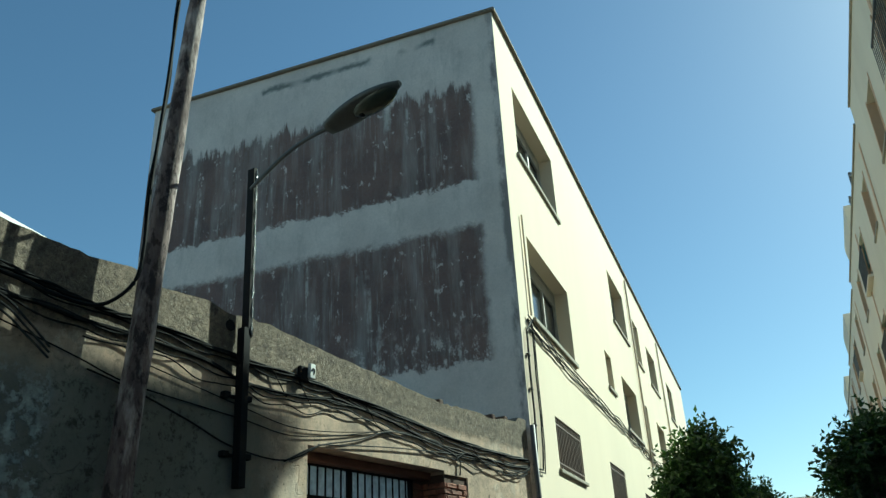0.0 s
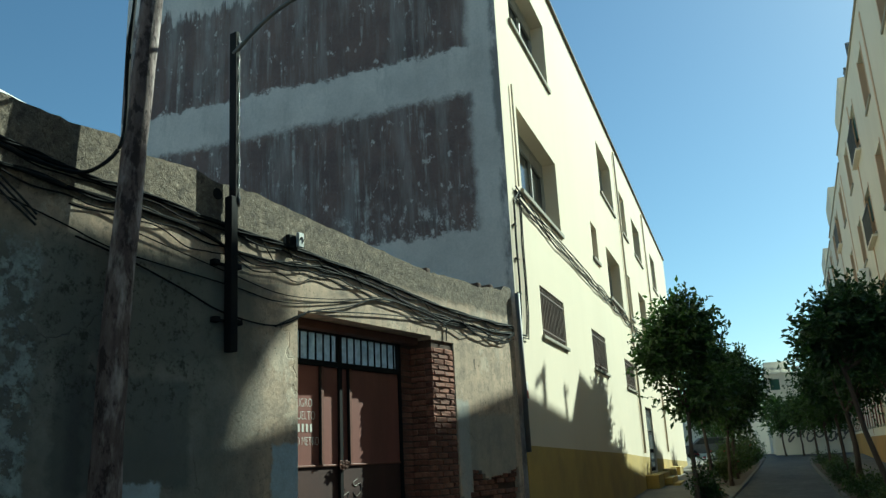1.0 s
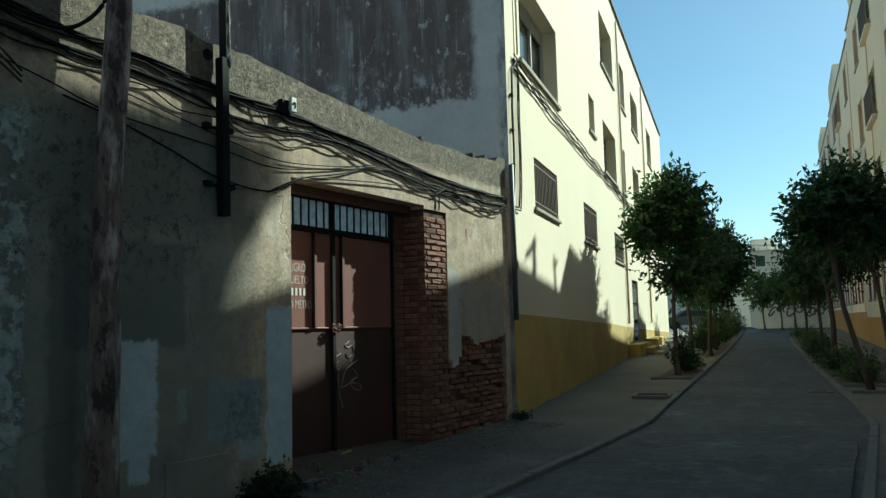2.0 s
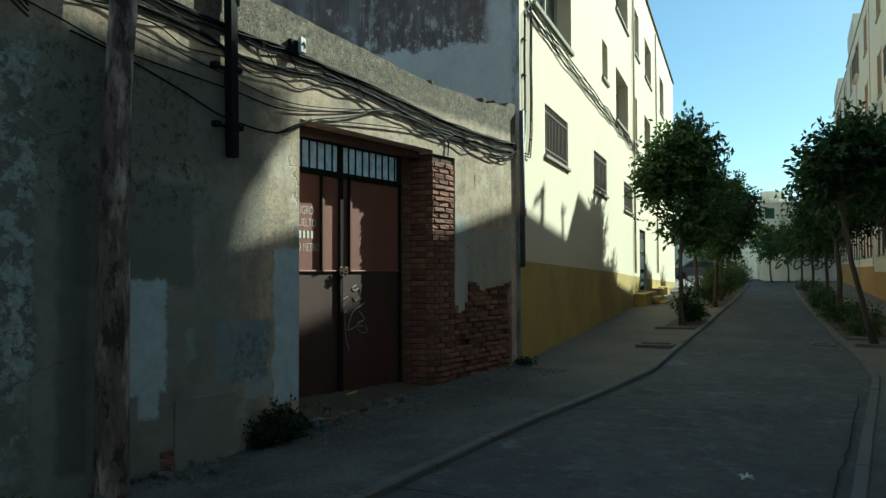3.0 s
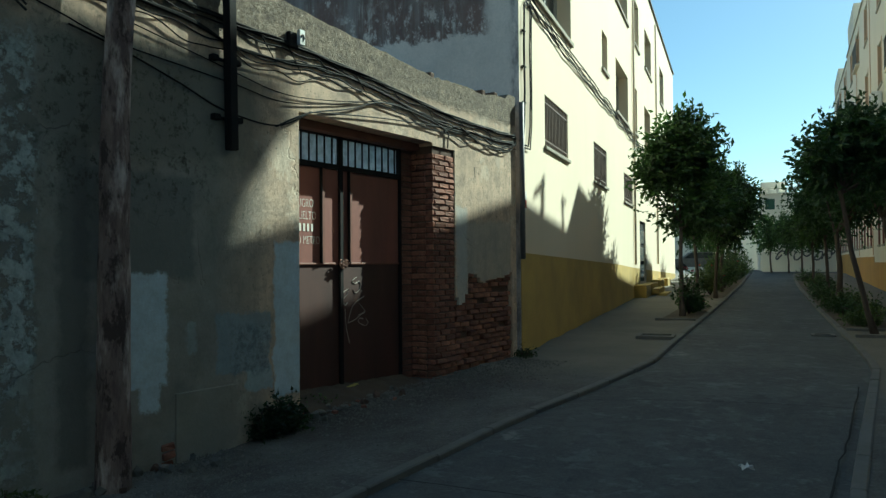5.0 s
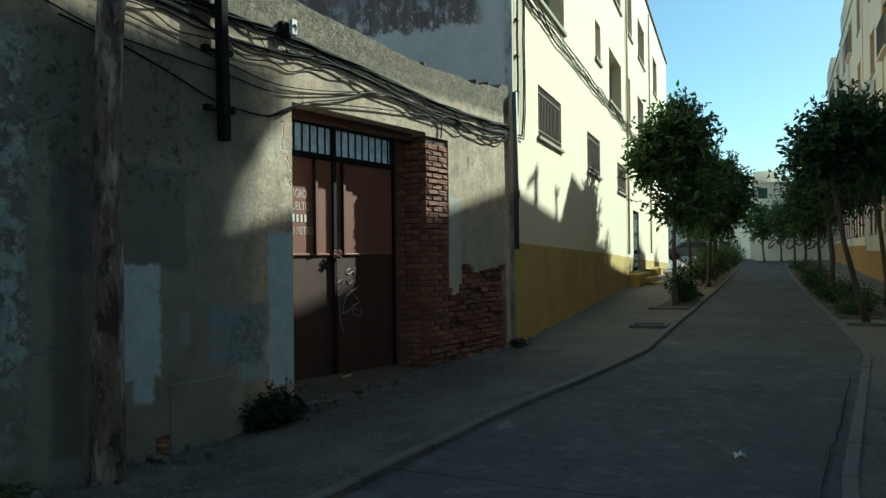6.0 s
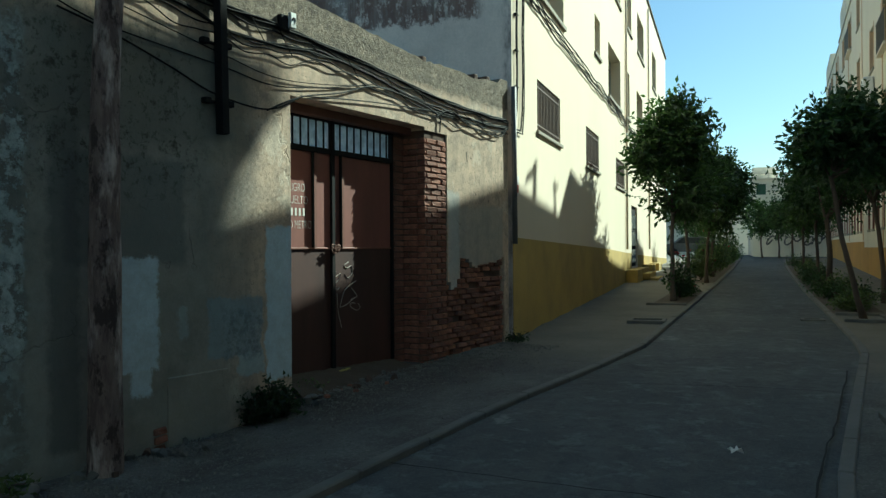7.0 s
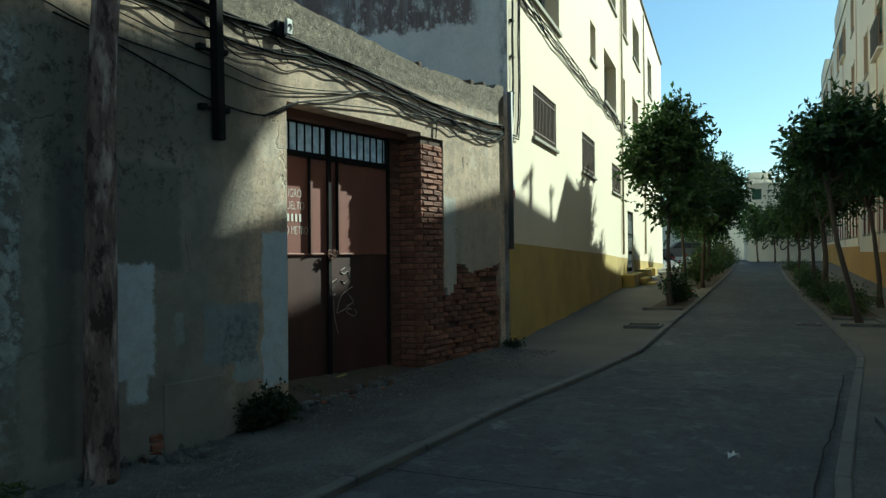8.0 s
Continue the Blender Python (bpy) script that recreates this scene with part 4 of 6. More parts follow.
for k in range(5):
    r, d = ((0.125, 0.0), (0.118, 0.02), (0.095, 0.04), (0.06, 0.053), (0.02, 0.06))[k]
    c = Vector((5.585, -1.52, 5.925 - d))
    rings.append([bm.verts.new(WALL @ (c + Vector((r * math.cos(a), r * 2.0 * math.sin(a), 0.4 * r * math.sin(a) * -1.0)))) for a in (2 * math.pi * i / 18 for i in range(18))])
for a, b in zip(rings, rings[1:]):
    for i in range(18):
        bm.faces.new((a[i], a[(i + 1) % 18], b[(i + 1) % 18], b[i])).smooth = True
bm.faces.new(rings[-1][::-1])
bmesh.ops.recalc_face_normals(bm, faces=bm.faces[:])
part("lens", bm, M_LENS, head, "clouded glass lens")
bm = bmesh.new()
bmesh.ops.create_uvsphere(bm, u_segments=12, v_segments=8, radius=0.035, matrix=Matrix.Translation(WALL @ Vector((5.585, -1.36, 5.865))))
part("bulb", bm, M_BLACK, head)

bm = bmesh.new()
box(bm, (4.745, -0.085, 3.69), (4.825, -0.045, 3.84), WALL, 0.006)
bracket = tagged(part("junction_box", bm, M_PAPER), "small white plastic junction box on the wall", "junction box")
bm = bmesh.new()
tube(bm, [WALL @ Vector((4.785 + 0.02 * math.cos(t), -0.087, 3.76 + 0.03 * math.sin(t))) for t in (i * 0.5 for i in range(10))], 0.006, 5)
part("mark", bm, M_BLACK, bracket)
bm = bmesh.new()
box(bm, (4.79, -0.045, 3.66), (4.92, 0.01, 3.81), WALL, 0.01)
part("backing", bm, M_BLACK, bracket, "dark block behind and left of the white box")


# ---- cables ----
def cable(points, radius, label, material=None, group="cables along the old wall", sag=0.0, wob=0.0, seed=1, twist=0):
    """A cable through (s, out, z) points on the old wall."""
    rnd = random.Random(seed)
    pts = []
    n = len(points)
    for i in range(n - 1):
        p0, p1, p2, p3 = (Vector(points[max(0, min(n - 1, i + k))]) for k in (-1, 0, 1, 2))
        for j in range(8):
            t = j / 8
            p = 0.5 * (2 * p1 + (p2 - p0) * t + (2 * p0 - 5 * p1 + 4 * p2 - p3) * t * t + (3 * p1 - p0 - 3 * p2 + p3) * t ** 3)
            p.z -= sag * math.sin(math.pi * t)
            p.z += wob * noise.noise((p.x * 2.2, seed, 0)) 
            p.y += wob * noise.noise((p.x * 2.2, seed, 5)) * 0.6
            if twist:
                a = (i + t) * twist + seed * 2.1
                p += Vector((0, 0.014 * math.cos(a), 0.014 * math.sin(a)))
            pts.append(p)
    pts.append(Vector(points[-1]))
    bm = bmesh.new()
    near = 0.45 if group == "cables along the old wall" else 1.0
    tube(bm, [WALL @ Vector((p.x, -max(p.y * near, radius + 0.003), p.z)) for p in pts], radius, 6)
    return tagged(part("cable", bm, material or M_CABLE), label, "cable", group)


M_CABLE_GREY = surface("grey_cable", (0.05, 0.05, 0.05), (0.025, 0.025, 0.025), 30, 6, 0.8, 0.0, amount=0.4)
for m in (M_CABLE, M_CABLE_GREY):
    m.node_tree.nodes["Principled BSDF"].inputs["Specular IOR Level"].default_value = 0.05
    m.node_tree.nodes["Principled BSDF"].inputs["Roughness"].default_value = 0.7
UP = [(9.6, 3.98), (8.6, 3.92), (8.01, 3.86), (7.58, 3.80), (7.20, 3.76), (6.70, 3.75), (5.67, 3.67), (4.75, 3.64), (3.43, 3.54), (2.02, 3.41), (0.45, 3.38), (0.1, 3.36)]
LOW = [(9.6, 3.74), (8.6, 3.71), (7.97, 3.68), (7.60, 3.66), (7.27, 3.63), (6.66, 3.62), (6.12, 3.57), (5.65, 3.47), (5.07, 3.47), (4.41, 3.52), (3.54, 3.46), (2.29, 3.30), (0.47, 3.27), (0.1, 3.32)]
for k in range(3):
    cable([(max(s - 0.12, 0.08), 0.045 - 0.008 * k, z + 0.035) for s, z in UP], 0.0115, "thick black twisted power cable slung along the wall", seed=k, twist=5, wob=0.015)
for k in range(2):
    cable([(max(s - 0.08, 0.08), 0.03, z + 0.025 + 0.012 * k) for s, z in LOW], 0.012, "black power cable sagging along the wall", seed=4 + k, wob=0.03)
cable([(max(s - 0.09, 0.08), 0.035, z + 0.03) for s, z in LOW], 0.008, "shiny grey cable along the wall", M_CABLE_GREY, seed=9, wob=0.05)
cable([(max(s - 0.05, 0.08), 0.04, z - 0.03) for s, z in LOW[2:]], 0.007, "thin black cable sagging below the bundle", seed=12, wob=0.09)
cable([(s, 0.05, z - 0.09) for s, z in LOW[4:]], 0.006, "thin black cable sagging below the bundle", seed=15, wob=0.10)
cable([(max(s - 0.12, 0.08), 0.03, z - 0.02) for s, z in UP], 0.007, "thin black cable beside the bundle", seed=18, wob=0.08)
cable([(s, 0.06, z) for s, z in ((7.2, 3.3), (6.76, 3.21), (6.22, 3.06), (5.73, 2.91), (5.09, 2.87), (4.62, 3.06))], 0.008, "loose black wire drooping below the bundle", seed=21)
cable([(s, 0.05, z) for s, z in ((5.09, 2.86), (4.62, 3.06), (4.0, 3.2), (3.38, 3.37), (2.56, 3.34), (2.04, 3.24), (2.0, 3.12), (2.01, 3.03))], 0.009, "loose grey wire looping over the gateway", M_CABLE_GREY, seed=23)
cable([(s, 0.04, z) for s, z in ((8.4, 3.62), (7.36, 3.39), (7.02, 3.30), (6.71, 3.25), (5.66, 3.17), (5.02, 3.11), (4.27, 3.21), (3.38, 3.40))], 0.006, "thin black wire over the render", seed=25)
cable([(s, 0.04, z) for s, z in ((6.7, 3.45), (5.66, 3.28), (5.0, 3.19), (4.3, 3.24), (3.38, 3.38))], 0.005, "thin black wire over the render", seed=26)
cable([(s, 0.05, z) for s, z in ((4.62, 3.07), (3.89, 3.15), (3.04, 3.22), (1.76, 3.28), (0.48, 3.22), (0.1, 3.3))], 0.007, "thin grey wire over the gateway", M_CABLE_GREY, seed=27)
cable([(s, 0.08, z) for s, z in ((2.1, 3.22), (1.75, 3.33), (1.2, 3.18), (0.75, 3.16), (0.4, 3.22), (0.1, 3.32))], 0.007, "slack black cable loop by the corner", seed=28, wob=0.04)
cable([(s, 0.07, z) for s, z in ((1.4, 3.34), (0.9, 3.22), (0.5, 3.15), (0.3, 3.2), (0.12, 3.34))], 0.006, "slack black cable loop by the corner", seed=29, wob=0.04)
for s, z0, z1 in ((5.3, 3.66, 3.45), (4.95, 3.65, 3.42), (4.5, 3.60, 3.5), (3.9, 3.57, 3.4), (3.2, 3.52, 3.38), (2.5, 3.45, 3.28), (1.7, 3.4, 3.24), (1.0, 3.39, 3.22)):
    cable([(s - 0.02, 0.04, z0 + 0.03), (s - 0.1, 0.06, (z0 + z1) / 2 + 0.03), (s - 0.22, 0.03, z1 + 0.02)], 0.005, "short tie wire between the cables", seed=int(s * 10))
# cable dropping beside the pole, then off along the wall
for k, r in ((0, 0.016), (1, 0.010)):
    cable([(6.82 - 0.03 * k, 0.3, 9.2), (6.95 + 0.02 * k, 0.3, 6.83), (6.98 - 0.02 * k, 0.3, 5.86), (7.03 + 0.02 * k, 0.3, 4.82), (7.03, 0.3, 4.26), (7.07, 0.3, 3.98), (7.22, 0.28, 3.78), (7.38, 0.25, 3.70), (7.65, 0.22, 3.71), (7.86, 0.2, 3.75), (8.10, 0.17, 3.79), (9.6, 0.16, 3.9)],
          r, "thick black cable dropping down beside the wooden pole", group="cables at the pole", seed=31 + k)
for k in range(3):
    cable([(9.6, 0.06, 3.95 - 0.05 * k), (8.4, 0.06, 3.76 - 0.05 * k), (7.94, 0.05, 3.67 - 0.05 * k), (7.71, 0.05, 3.53 - 0.05 * k), (7.52, 0.04, 3.39 - 0.04 * k)], 0.008, "pale cable end hanging by the wall's top", M_CABLE_GREY, group="cables at the pole", seed=35 + k)


def facade_cable(points, radius, label, material=None, seed=1, wob=0.0):
    bm = bmesh.new()
    pts = []
    for i in range(len(points) - 1):
        for j in range(10):
            t = j / 10
            y = points[i][0] * (1 - t) + points[i + 1][0] * t
            z = points[i][1] * (1 - t) + points[i + 1][1] * t
            pts.append((-2.975 + radius + 0.02 * noise.noise((y * 1.1, seed, 3)), y + wob * 0.5 * noise.noise((z * 2, seed, 8)), z + wob * noise.noise((y * 0.9, seed, 1))))
    tube(bm, pts, radius, 6)
    tagged(part("cable", bm, material or M_CABLE_GREY), label, "cable", "cables on the cream wall")


for k in range(5):
    facade_cable([(12.0, 5.80 - 0.045 * k), (14, 5.72 - 0.05 * k), (19, 5.68 - 0.055 * k), (23, 5.66 - 0.05 * k), (27.6, 5.62 - 0.05 * k), (36, 5.6 - 0.05 * k), (44, 5.6 - 0.05 * k)], 0.009 if k % 2 else 0.013, "grey cable clipped along the cream wall below the sills", seed=40 + k, wob=0.10)
for k, (r, mat, y) in enumerate(((0.012, M_CABLE, 11.79), (0.008, M_CABLE_GREY, 11.87), (0.013, M_CABLE, 12.18), (0.010, M_CABLE, 12.28))):
    facade_cable([(12.25, 5.82 - 0.02 * k), (y + 0.04, 5.5), (y, 4.9), (y + 0.02, 4.2), (y - 0.02, 3.7), (y - 0.12, 3.42 - 0.03 * k), (11.62, 3.34 - 0.01 * k), (11.5, 3.38)], r, "black cable hanging down the building's corner", mat, seed=50 + k, wob=0.04)
for z in (5.1, 4.55, 4.0):
    bm = bmesh.new()
    box(bm, (-2.995, 11.77, z), (-2.95, 11.90, z + 0.02), bevel=0.004)
    tagged(part("cable_clip", bm, M_BLACK), "small dark clip holding the corner cables", "clip", "cable clips")

# ---- shed behind the wall ----
shed = tagged(empty("shed", tuple(WALL @ Vector((7, 1.7, 0)))), "whitewashed lean-to with a bright sloping roof edge behind the wall", "shed")
bm = bmesh.new()
prism(bm, [(10.0, -0.1), (5.7, -0.1), (5.7, 4.50), (10.0, 5.34)], 2.0, WALL @ Matrix.Translation((0, 1.68, 0)))
part("wall", bm, M_WHITE, shed)
bm = bmesh.new()
vs = []
for s0, z0 in ((5.6, 4.50), (10.0, 5.36)):
    vs.append([bm.verts.new(WALL @ Vector((s0, d, z0 + dz))) for d, dz in ((1.5, 0.0), (1.5, 0.03), (1.68, 0.34), (1.85, 0.26))])
for k in range(4):
    bm.faces.new((vs[0][k], vs[0][(k + 1) % 4], vs[1][(k + 1) % 4], vs[1][k]))
bm.faces.new(vs[0][::-1]), bm.faces.new(vs[1])
bmesh.ops.recalc_face_normals(bm, faces=bm.faces[:])
part("roof_edge", bm, M_PAPER, shed, "bright white sloping roof edge")

# ---- houses across the lane ----
RDIR = Vector((0.06, 1, 0)).normalized()
RIGHT = Matrix(((RDIR.x, RDIR.y, 0, 3.008), (RDIR.y, -RDIR.x, 0, 0), (0, 0, 1, 0), (0, 0, 0, 1)))


def right_box(bm, u0, u1, d0, d1, z0, z1, bevel=0.0):
    box(bm, (u0, d0, z0), (u1, d1, z1), RIGHT, bevel)


def terrace(u0, u1, roof, hut_top, hut, far_hut=None, detail=True):
    base = ground_z(u0)
    house = empty("terrace_house", tuple(RIGHT @ Vector(((u0 + u1) / 2, 0, base))))
    tagged(house, "beige terrace house with salmon bays and a stair hut", "house", "terrace across the lane")
    floors = [(4.9, 6.4), (7.7, 9.2), (10.5, 12.0)]
    bays = [u0 + 1.3 + 4.1 * k for k in range(3)]
    holes = []
    if detail:
        for f, (z0, z1) in enumerate(floors):
            for k, c in enumerate(bays):
                holes.append((c, z0, c + (1.9 if k % 2 else 1.3), z1))
        ground_holes = [(u0 + 0.9 + 1.45 * k, 2.15, u0 + 0.9 + 1.45 * k + 0.55, 3.85) for k in range(8)]
        holes += ground_holes
    bm = bmesh.new()
    holed_wall(bm, (u0, u1), (-0.2, roof), 0.35, holes, RIGHT)
    part("street_wall", bm, M_HOUSE, house, "beige painted wall")
    bm = bmesh.new()
    right_box(bm, u0, u1, 0.4, 8.0, -0.2, roof - 0.3)
    part("body", bm, M_HOUSE, house)
    bm = bmesh.new()
    right_box(bm, u0, u1, -0.012, -0.001, -0.2, base + 1.15)
    part("plinth", bm, M_OCHRE_DEEP, house, "ochre painted base")
    bm = bmesh.new()
    right_box(bm, u0, u1, -0.05, 0.4, roof, roof + 0.07, 0.008)
    part("coping", bm, M_SILL, house)
    for c in (u0 + 0.25, u0 + 6.9):
        bm = bmesh.new()
        right_box(bm, c, c + 0.22, -0.02, -0.001, base + 1.2, roof - 0.4, 0.01)
        part("pilaster", bm, M_PINK, house, "salmon painted vertical strip")
    for h in holes:
        tall = h[1] < 3
        bm = bmesh.new()
        right_box(bm, h[0], h[2], 0.3, 0.32, h[1], h[3])
        win = part("window", bm, M_GLASS, house)
        for a, b in ((h[0] - 0.07, h[0] + 0.03), (h[2] - 0.03, h[2] + 0.07)):
            bm = bmesh.new()
            right_box(bm, a, b, -0.012, 0.2, h[1] - 0.06, h[3] + 0.06)
            part("jamb", bm, M_RUST if tall else M_PINK, win, "reddish painted surround" if tall else "salmon painted surround")
        bm = bmesh.new()
        right_box(bm, h[0] - 0.1, h[2] + 0.1, -0.045, 0.28, h[1] - 0.08, h[1] + 0.003, 0.008)
        part("sill", bm, M_SILL, win)
        if not tall and (int(h[0] * 3) + int(h[1])) % 3 == 0:
            bm = bmesh.new()
            right_box(bm, h[0] + 0.05, h[2] - 0.05, 0.12, 0.16, h[1] + 0.5 * (h[3] - h[1]), h[3])
            part("shutter", bm, M_GREEN, win, "green roller shutter")
        elif not tall:
            bm = bmesh.new()
            right_box(bm, (h[0] + h[2]) / 2 - 0.03, (h[0] + h[2]) / 2 + 0.03, 0.22, 0.3, h[1], h[3])
            part("mullion", bm, M_FRAME, win)
    if detail:
        for c, z0 in ((bays[1], 7.7), (bays[1], 10.5)):
            balcony = part("balcony", (lambda bm: (right_box(bm, c - 0.1, c + 2.0, -0.16, -0.002, z0 - 0.16, z0 - 0.085), bm)[1])(bmesh.new()), M_HOUSE, house, "shallow balcony with thin railing")
            for k in range(14):
                bm = bmesh.new()
                q = c - 0.07 + 2.04 * k / 13
                tube(bm, [RIGHT @ Vector((q, -0.14, z0 - 0.085)), RIGHT @ Vector((q, -0.14, z0 + 0.85))], 0.009, 4)
                part("baluster", bm, M_GREYPIPE, balcony)
            bm = bmesh.new()
            right_box(bm, c - 0.1, c + 2.0, -0.16, -0.12, z0 + 0.85, z0 + 0.89)
            part("handrail", bm, M_GREYPIPE, balcony)
        bm = bmesh.new()
        right_box(bm, bays[2] - 0.2, bays[2] + 0.65, -0.36, -0.03, 6.75, 7.35, 0.03)
        ac = part("air_conditioner", bm, M_PAPER, house, "white air conditioner box")
        bm = bmesh.new()
        ring = [RIGHT @ Vector((bays[2] + 0.2 + 0.22 * math.cos(t), -0.365, 7.05 + 0.22 * math.sin(t))) for t in (i * math.pi / 8 for i in range(17))]
        tube(bm, ring, 0.012, 5)
        part("fan_guard", bm, M_GREYPIPE, ac)
    if hut:
        bm = bmesh.new()
        prism(bm, [(hut[0], roof + 0.075), (hut[1] - 0.45, roof + 0.075), (hut[1] - 0.45, roof + 0.3), (hut[1], roof + 0.75), (hut[1], hut_top[1]), (hut[0], hut_top[0])], 2.4, RIGHT @ Matrix.Translation((0, 0.0, 0)))
        part("stair_hut", bm, M_HOUSE, house, "beige rooftop stair hut")
    return house


terrace(-12.0, 8.0, 13.43, None, None, detail=False)
first = terrace(8.0, 21.3, 13.43, (14.9, 14.7), (13.2, 17.3))
bm = bmesh.new()   # unseen block added behind the roof edge to cast the old wall's shade
prism(bm, [(18.6, 12.7), (23.1, 12.7), (23.1, 15.97), (23.18, 16.33), (23.58, 16.9), (23.5, 17.35), (21.4, 18.12), (18.6, 19.25)], 2.2, RIGHT @ Matrix.Translation((0, 1.5, 0)))
part("shade_block", bm, M_HOUSE, first, "added unseen rooftop block that shades the old wall")
terrace(21.3, 34.6, 12.86, (14.1, 13.85), (29.55, 33.2))
terrace(34.6, 47.9, 12.52, (14.0, 13.85), (42.9, 47.0))
terrace(47.9, 61.2, 12.32, (13.75, 13.6), (56.0, 60.8))
mast = [(26.05, 13.72, 0.07), (28.1, 13.7, 0.045)]
for u, z, r in mast:
    ant = tagged(empty("roof_aerial", tuple(RIGHT @ Vector((u, 0.1, 12.9)))), "thin steel aerial on the terrace roof", "aerial", "aerials on the roof")
    bm = bmesh.new()
    tube(bm, [RIGHT @ Vector((u, 0.1, 12.55)), RIGHT @ Vector((u - (0.25 if r < 0.06 else 0.0), 0.1, z))], r, 6)
    part("mast", bm, M_GREYPIPE, ant)
    bm = bmesh.new()
    tube(bm, [RIGHT @ Vector((u - (0.65 if r > 0.06 else 0.3), 0.1, z - (0.35 if r > 0.06 else 0.1))), RIGHT @ Vector((u + 0.15, 0.1, z - 0.05))], r * 0.8, 5)
    part("crossarm", bm, M_GREYPIPE, ant)

# ---- end of the lane ----
far = tagged(empty("white_house", (2.5, 60, 0.9)), "small white flat-roofed house with a parapet at the lane's end", "house")
bm = bmesh.new()
holed_wall(bm, (1.7, 6.3), (0.7, 6.25), 0.3, [(2.1, 5.2, 2.72, 5.95), (4.2, 4.6, 5.0, 5.6)], Matrix.Translation((0, 60, 0)))
part("front_wall", bm, M_FARWALL, far)
bm = bmesh.new()
box(bm, (1.7, 60.35, 0.7), (6.3, 66, 6.0))
part("body", bm, M_FARWALL, far)
bm = bmesh.new()
box(bm, (1.6, 59.85, 6.25), (6.32, 60.35, 6.36), bevel=0.01)
part("cornice", bm, M_FARWALL, far)
bm = bmesh.new()
box(bm, (1.9, 61.5, 6.0), (3.5, 64, 7.25), bevel=0.01)
part("roof_room", bm, M_FARWALL, far)
for k in range(9):   # parapet piers under a rail
    bm = bmesh.new()
    box(bm, (1.72 + 0.55 * k, 59.95, 6.365), (1.88 + 0.55 * k, 60.2, 6.62), bevel=0.01)
    part("parapet_pier", bm, M_FARWALL, far)
bm = bmesh.new()
box(bm, (1.65, 59.92, 6.625), (6.3, 60.25, 6.70), bevel=0.01)
part("parapet_rail", bm, M_FARWALL, far)
for x0, z0, x1, z1 in ((2.1, 5.2, 2.72, 5.95), (4.2, 4.6, 5.0, 5.6)):
    bm = bmesh.new()
    box(bm, (x0, 60.2, z0), (x1, 60.24, z1))
    part("window", bm, M_GREEN, far, "dark green shuttered window")
yard = tagged(empty("yard_wall", (6, 57, 0.9)), "whitewashed yard wall with dark scrawled graffiti", "wall")
bm = bmesh.new()
box(bm, (1.75, 57.0, 0.6), (6.2, 57.3, 3.1), bevel=0.02)
part("wall", bm, M_FARWALL, yard)
rnd = random.Random(8)
for k in range(7):
    x, z = 2.9 + 0.55 * k, 2.1 + rnd.uniform(-0.2, 0.2)
    bm = bmesh.new()
    tube(bm, [(x + 0.3 * math.cos(t + k), 56.995, z + 0.28 * math.sin(t * 1.3 + k)) for t in (i * 0.45 for i in range(12))], 0.055, 5)
    part("scrawl", bm, M_GREYPIPE, yard)
for x0, x1, h in ((-30, -14, 6.8), (-13.5, -6, 8.2), (-5.5, 3.0, 5.2), (8.5, 24, 9.0), (24.5, 40, 7.5)):
    row = tagged(empty("distant_house", (x0, 72, 1.0)), "plain pale distant house", "house", "houses beyond the crossing")
    bm = bmesh.new()
    box(bm, (x0, 72, 0.7), (x1, 80, h), bevel=0.03)
    part("wall", bm, M_FARWALL, row)
    n = int((x1 - x0) / 2.6)
    for k in range(n):
        for z in ((4.6,) if x1 == 3.0 else (2.0, 4.6)):
            if z + 1.3 < h:
                bm = bmesh.new()
                box(bm, (x0 + 0.8 + 2.6 * k, 71.93, z), (x0 + 1.9 + 2.6 * k, 71.99, z + 1.3))
                part("window", bm, M_GLASS, row)
# buildings behind the camera close the lane
bm = bmesh.new()
box(bm, (-14, -16, -0.3), (12, -13, 9), bevel=0.05)
tagged(part("end_building", bm, M_WHITE), "plain pale building closing the lane behind", "building")


def car(at, turn, material, label):
    c = tagged(empty("parked_car", at), label, "car", "cars parked beyond the block")
    m = Matrix.Translation(at) @ Matrix.Rotation(radians(turn), 4, 'Z')
    bm = bmesh.new()
    prof = [(-2.0, 0.3), (-2.05, 0.75), (-1.9, 0.9), (-1.2, 0.95), (-0.6, 1.42), (0.9, 1.45), (1.6, 0.95), (2.0, 0.85), (2.05, 0.35)]
    prism(bm, prof, 1.65, m @ Matrix.Translation((0, -0.82, 0)))
    body = part("body", bm, material, c)
    bm = bmesh.new()
    prism(bm, [(-1.1, 0.97), (-0.57, 1.36), (0.86, 1.38), (1.42, 0.97)], 1.67, m @ Matrix.Translation((0, -0.835, 0)))
    part("side_window", bm, M_GLASS, c)
    for x in (-1.25, 1.25):
        for y in (-0.84, 0.62):
            bm = bmesh.new()
            bmesh.ops.create_cone(bm, cap_ends=True, segments=16, radius1=0.31, radius2=0.31, depth=0.22, matrix=m @ Matrix.Translation((x, y + 0.11, 0.31)) @ Matrix.Rotation(math.pi / 2, 4, 'X'))
            part("wheel", bm, M_RUBBER, c)


car((-6.5, 63.0, 0.9), 20, M_BLUECAR, "grey-blue parked hatchback in the sunny side street")
car((-2.6, 64.0, 0.9), 10, M_GREYPIPE, "dark grey parked hatchback in the sunny side street")


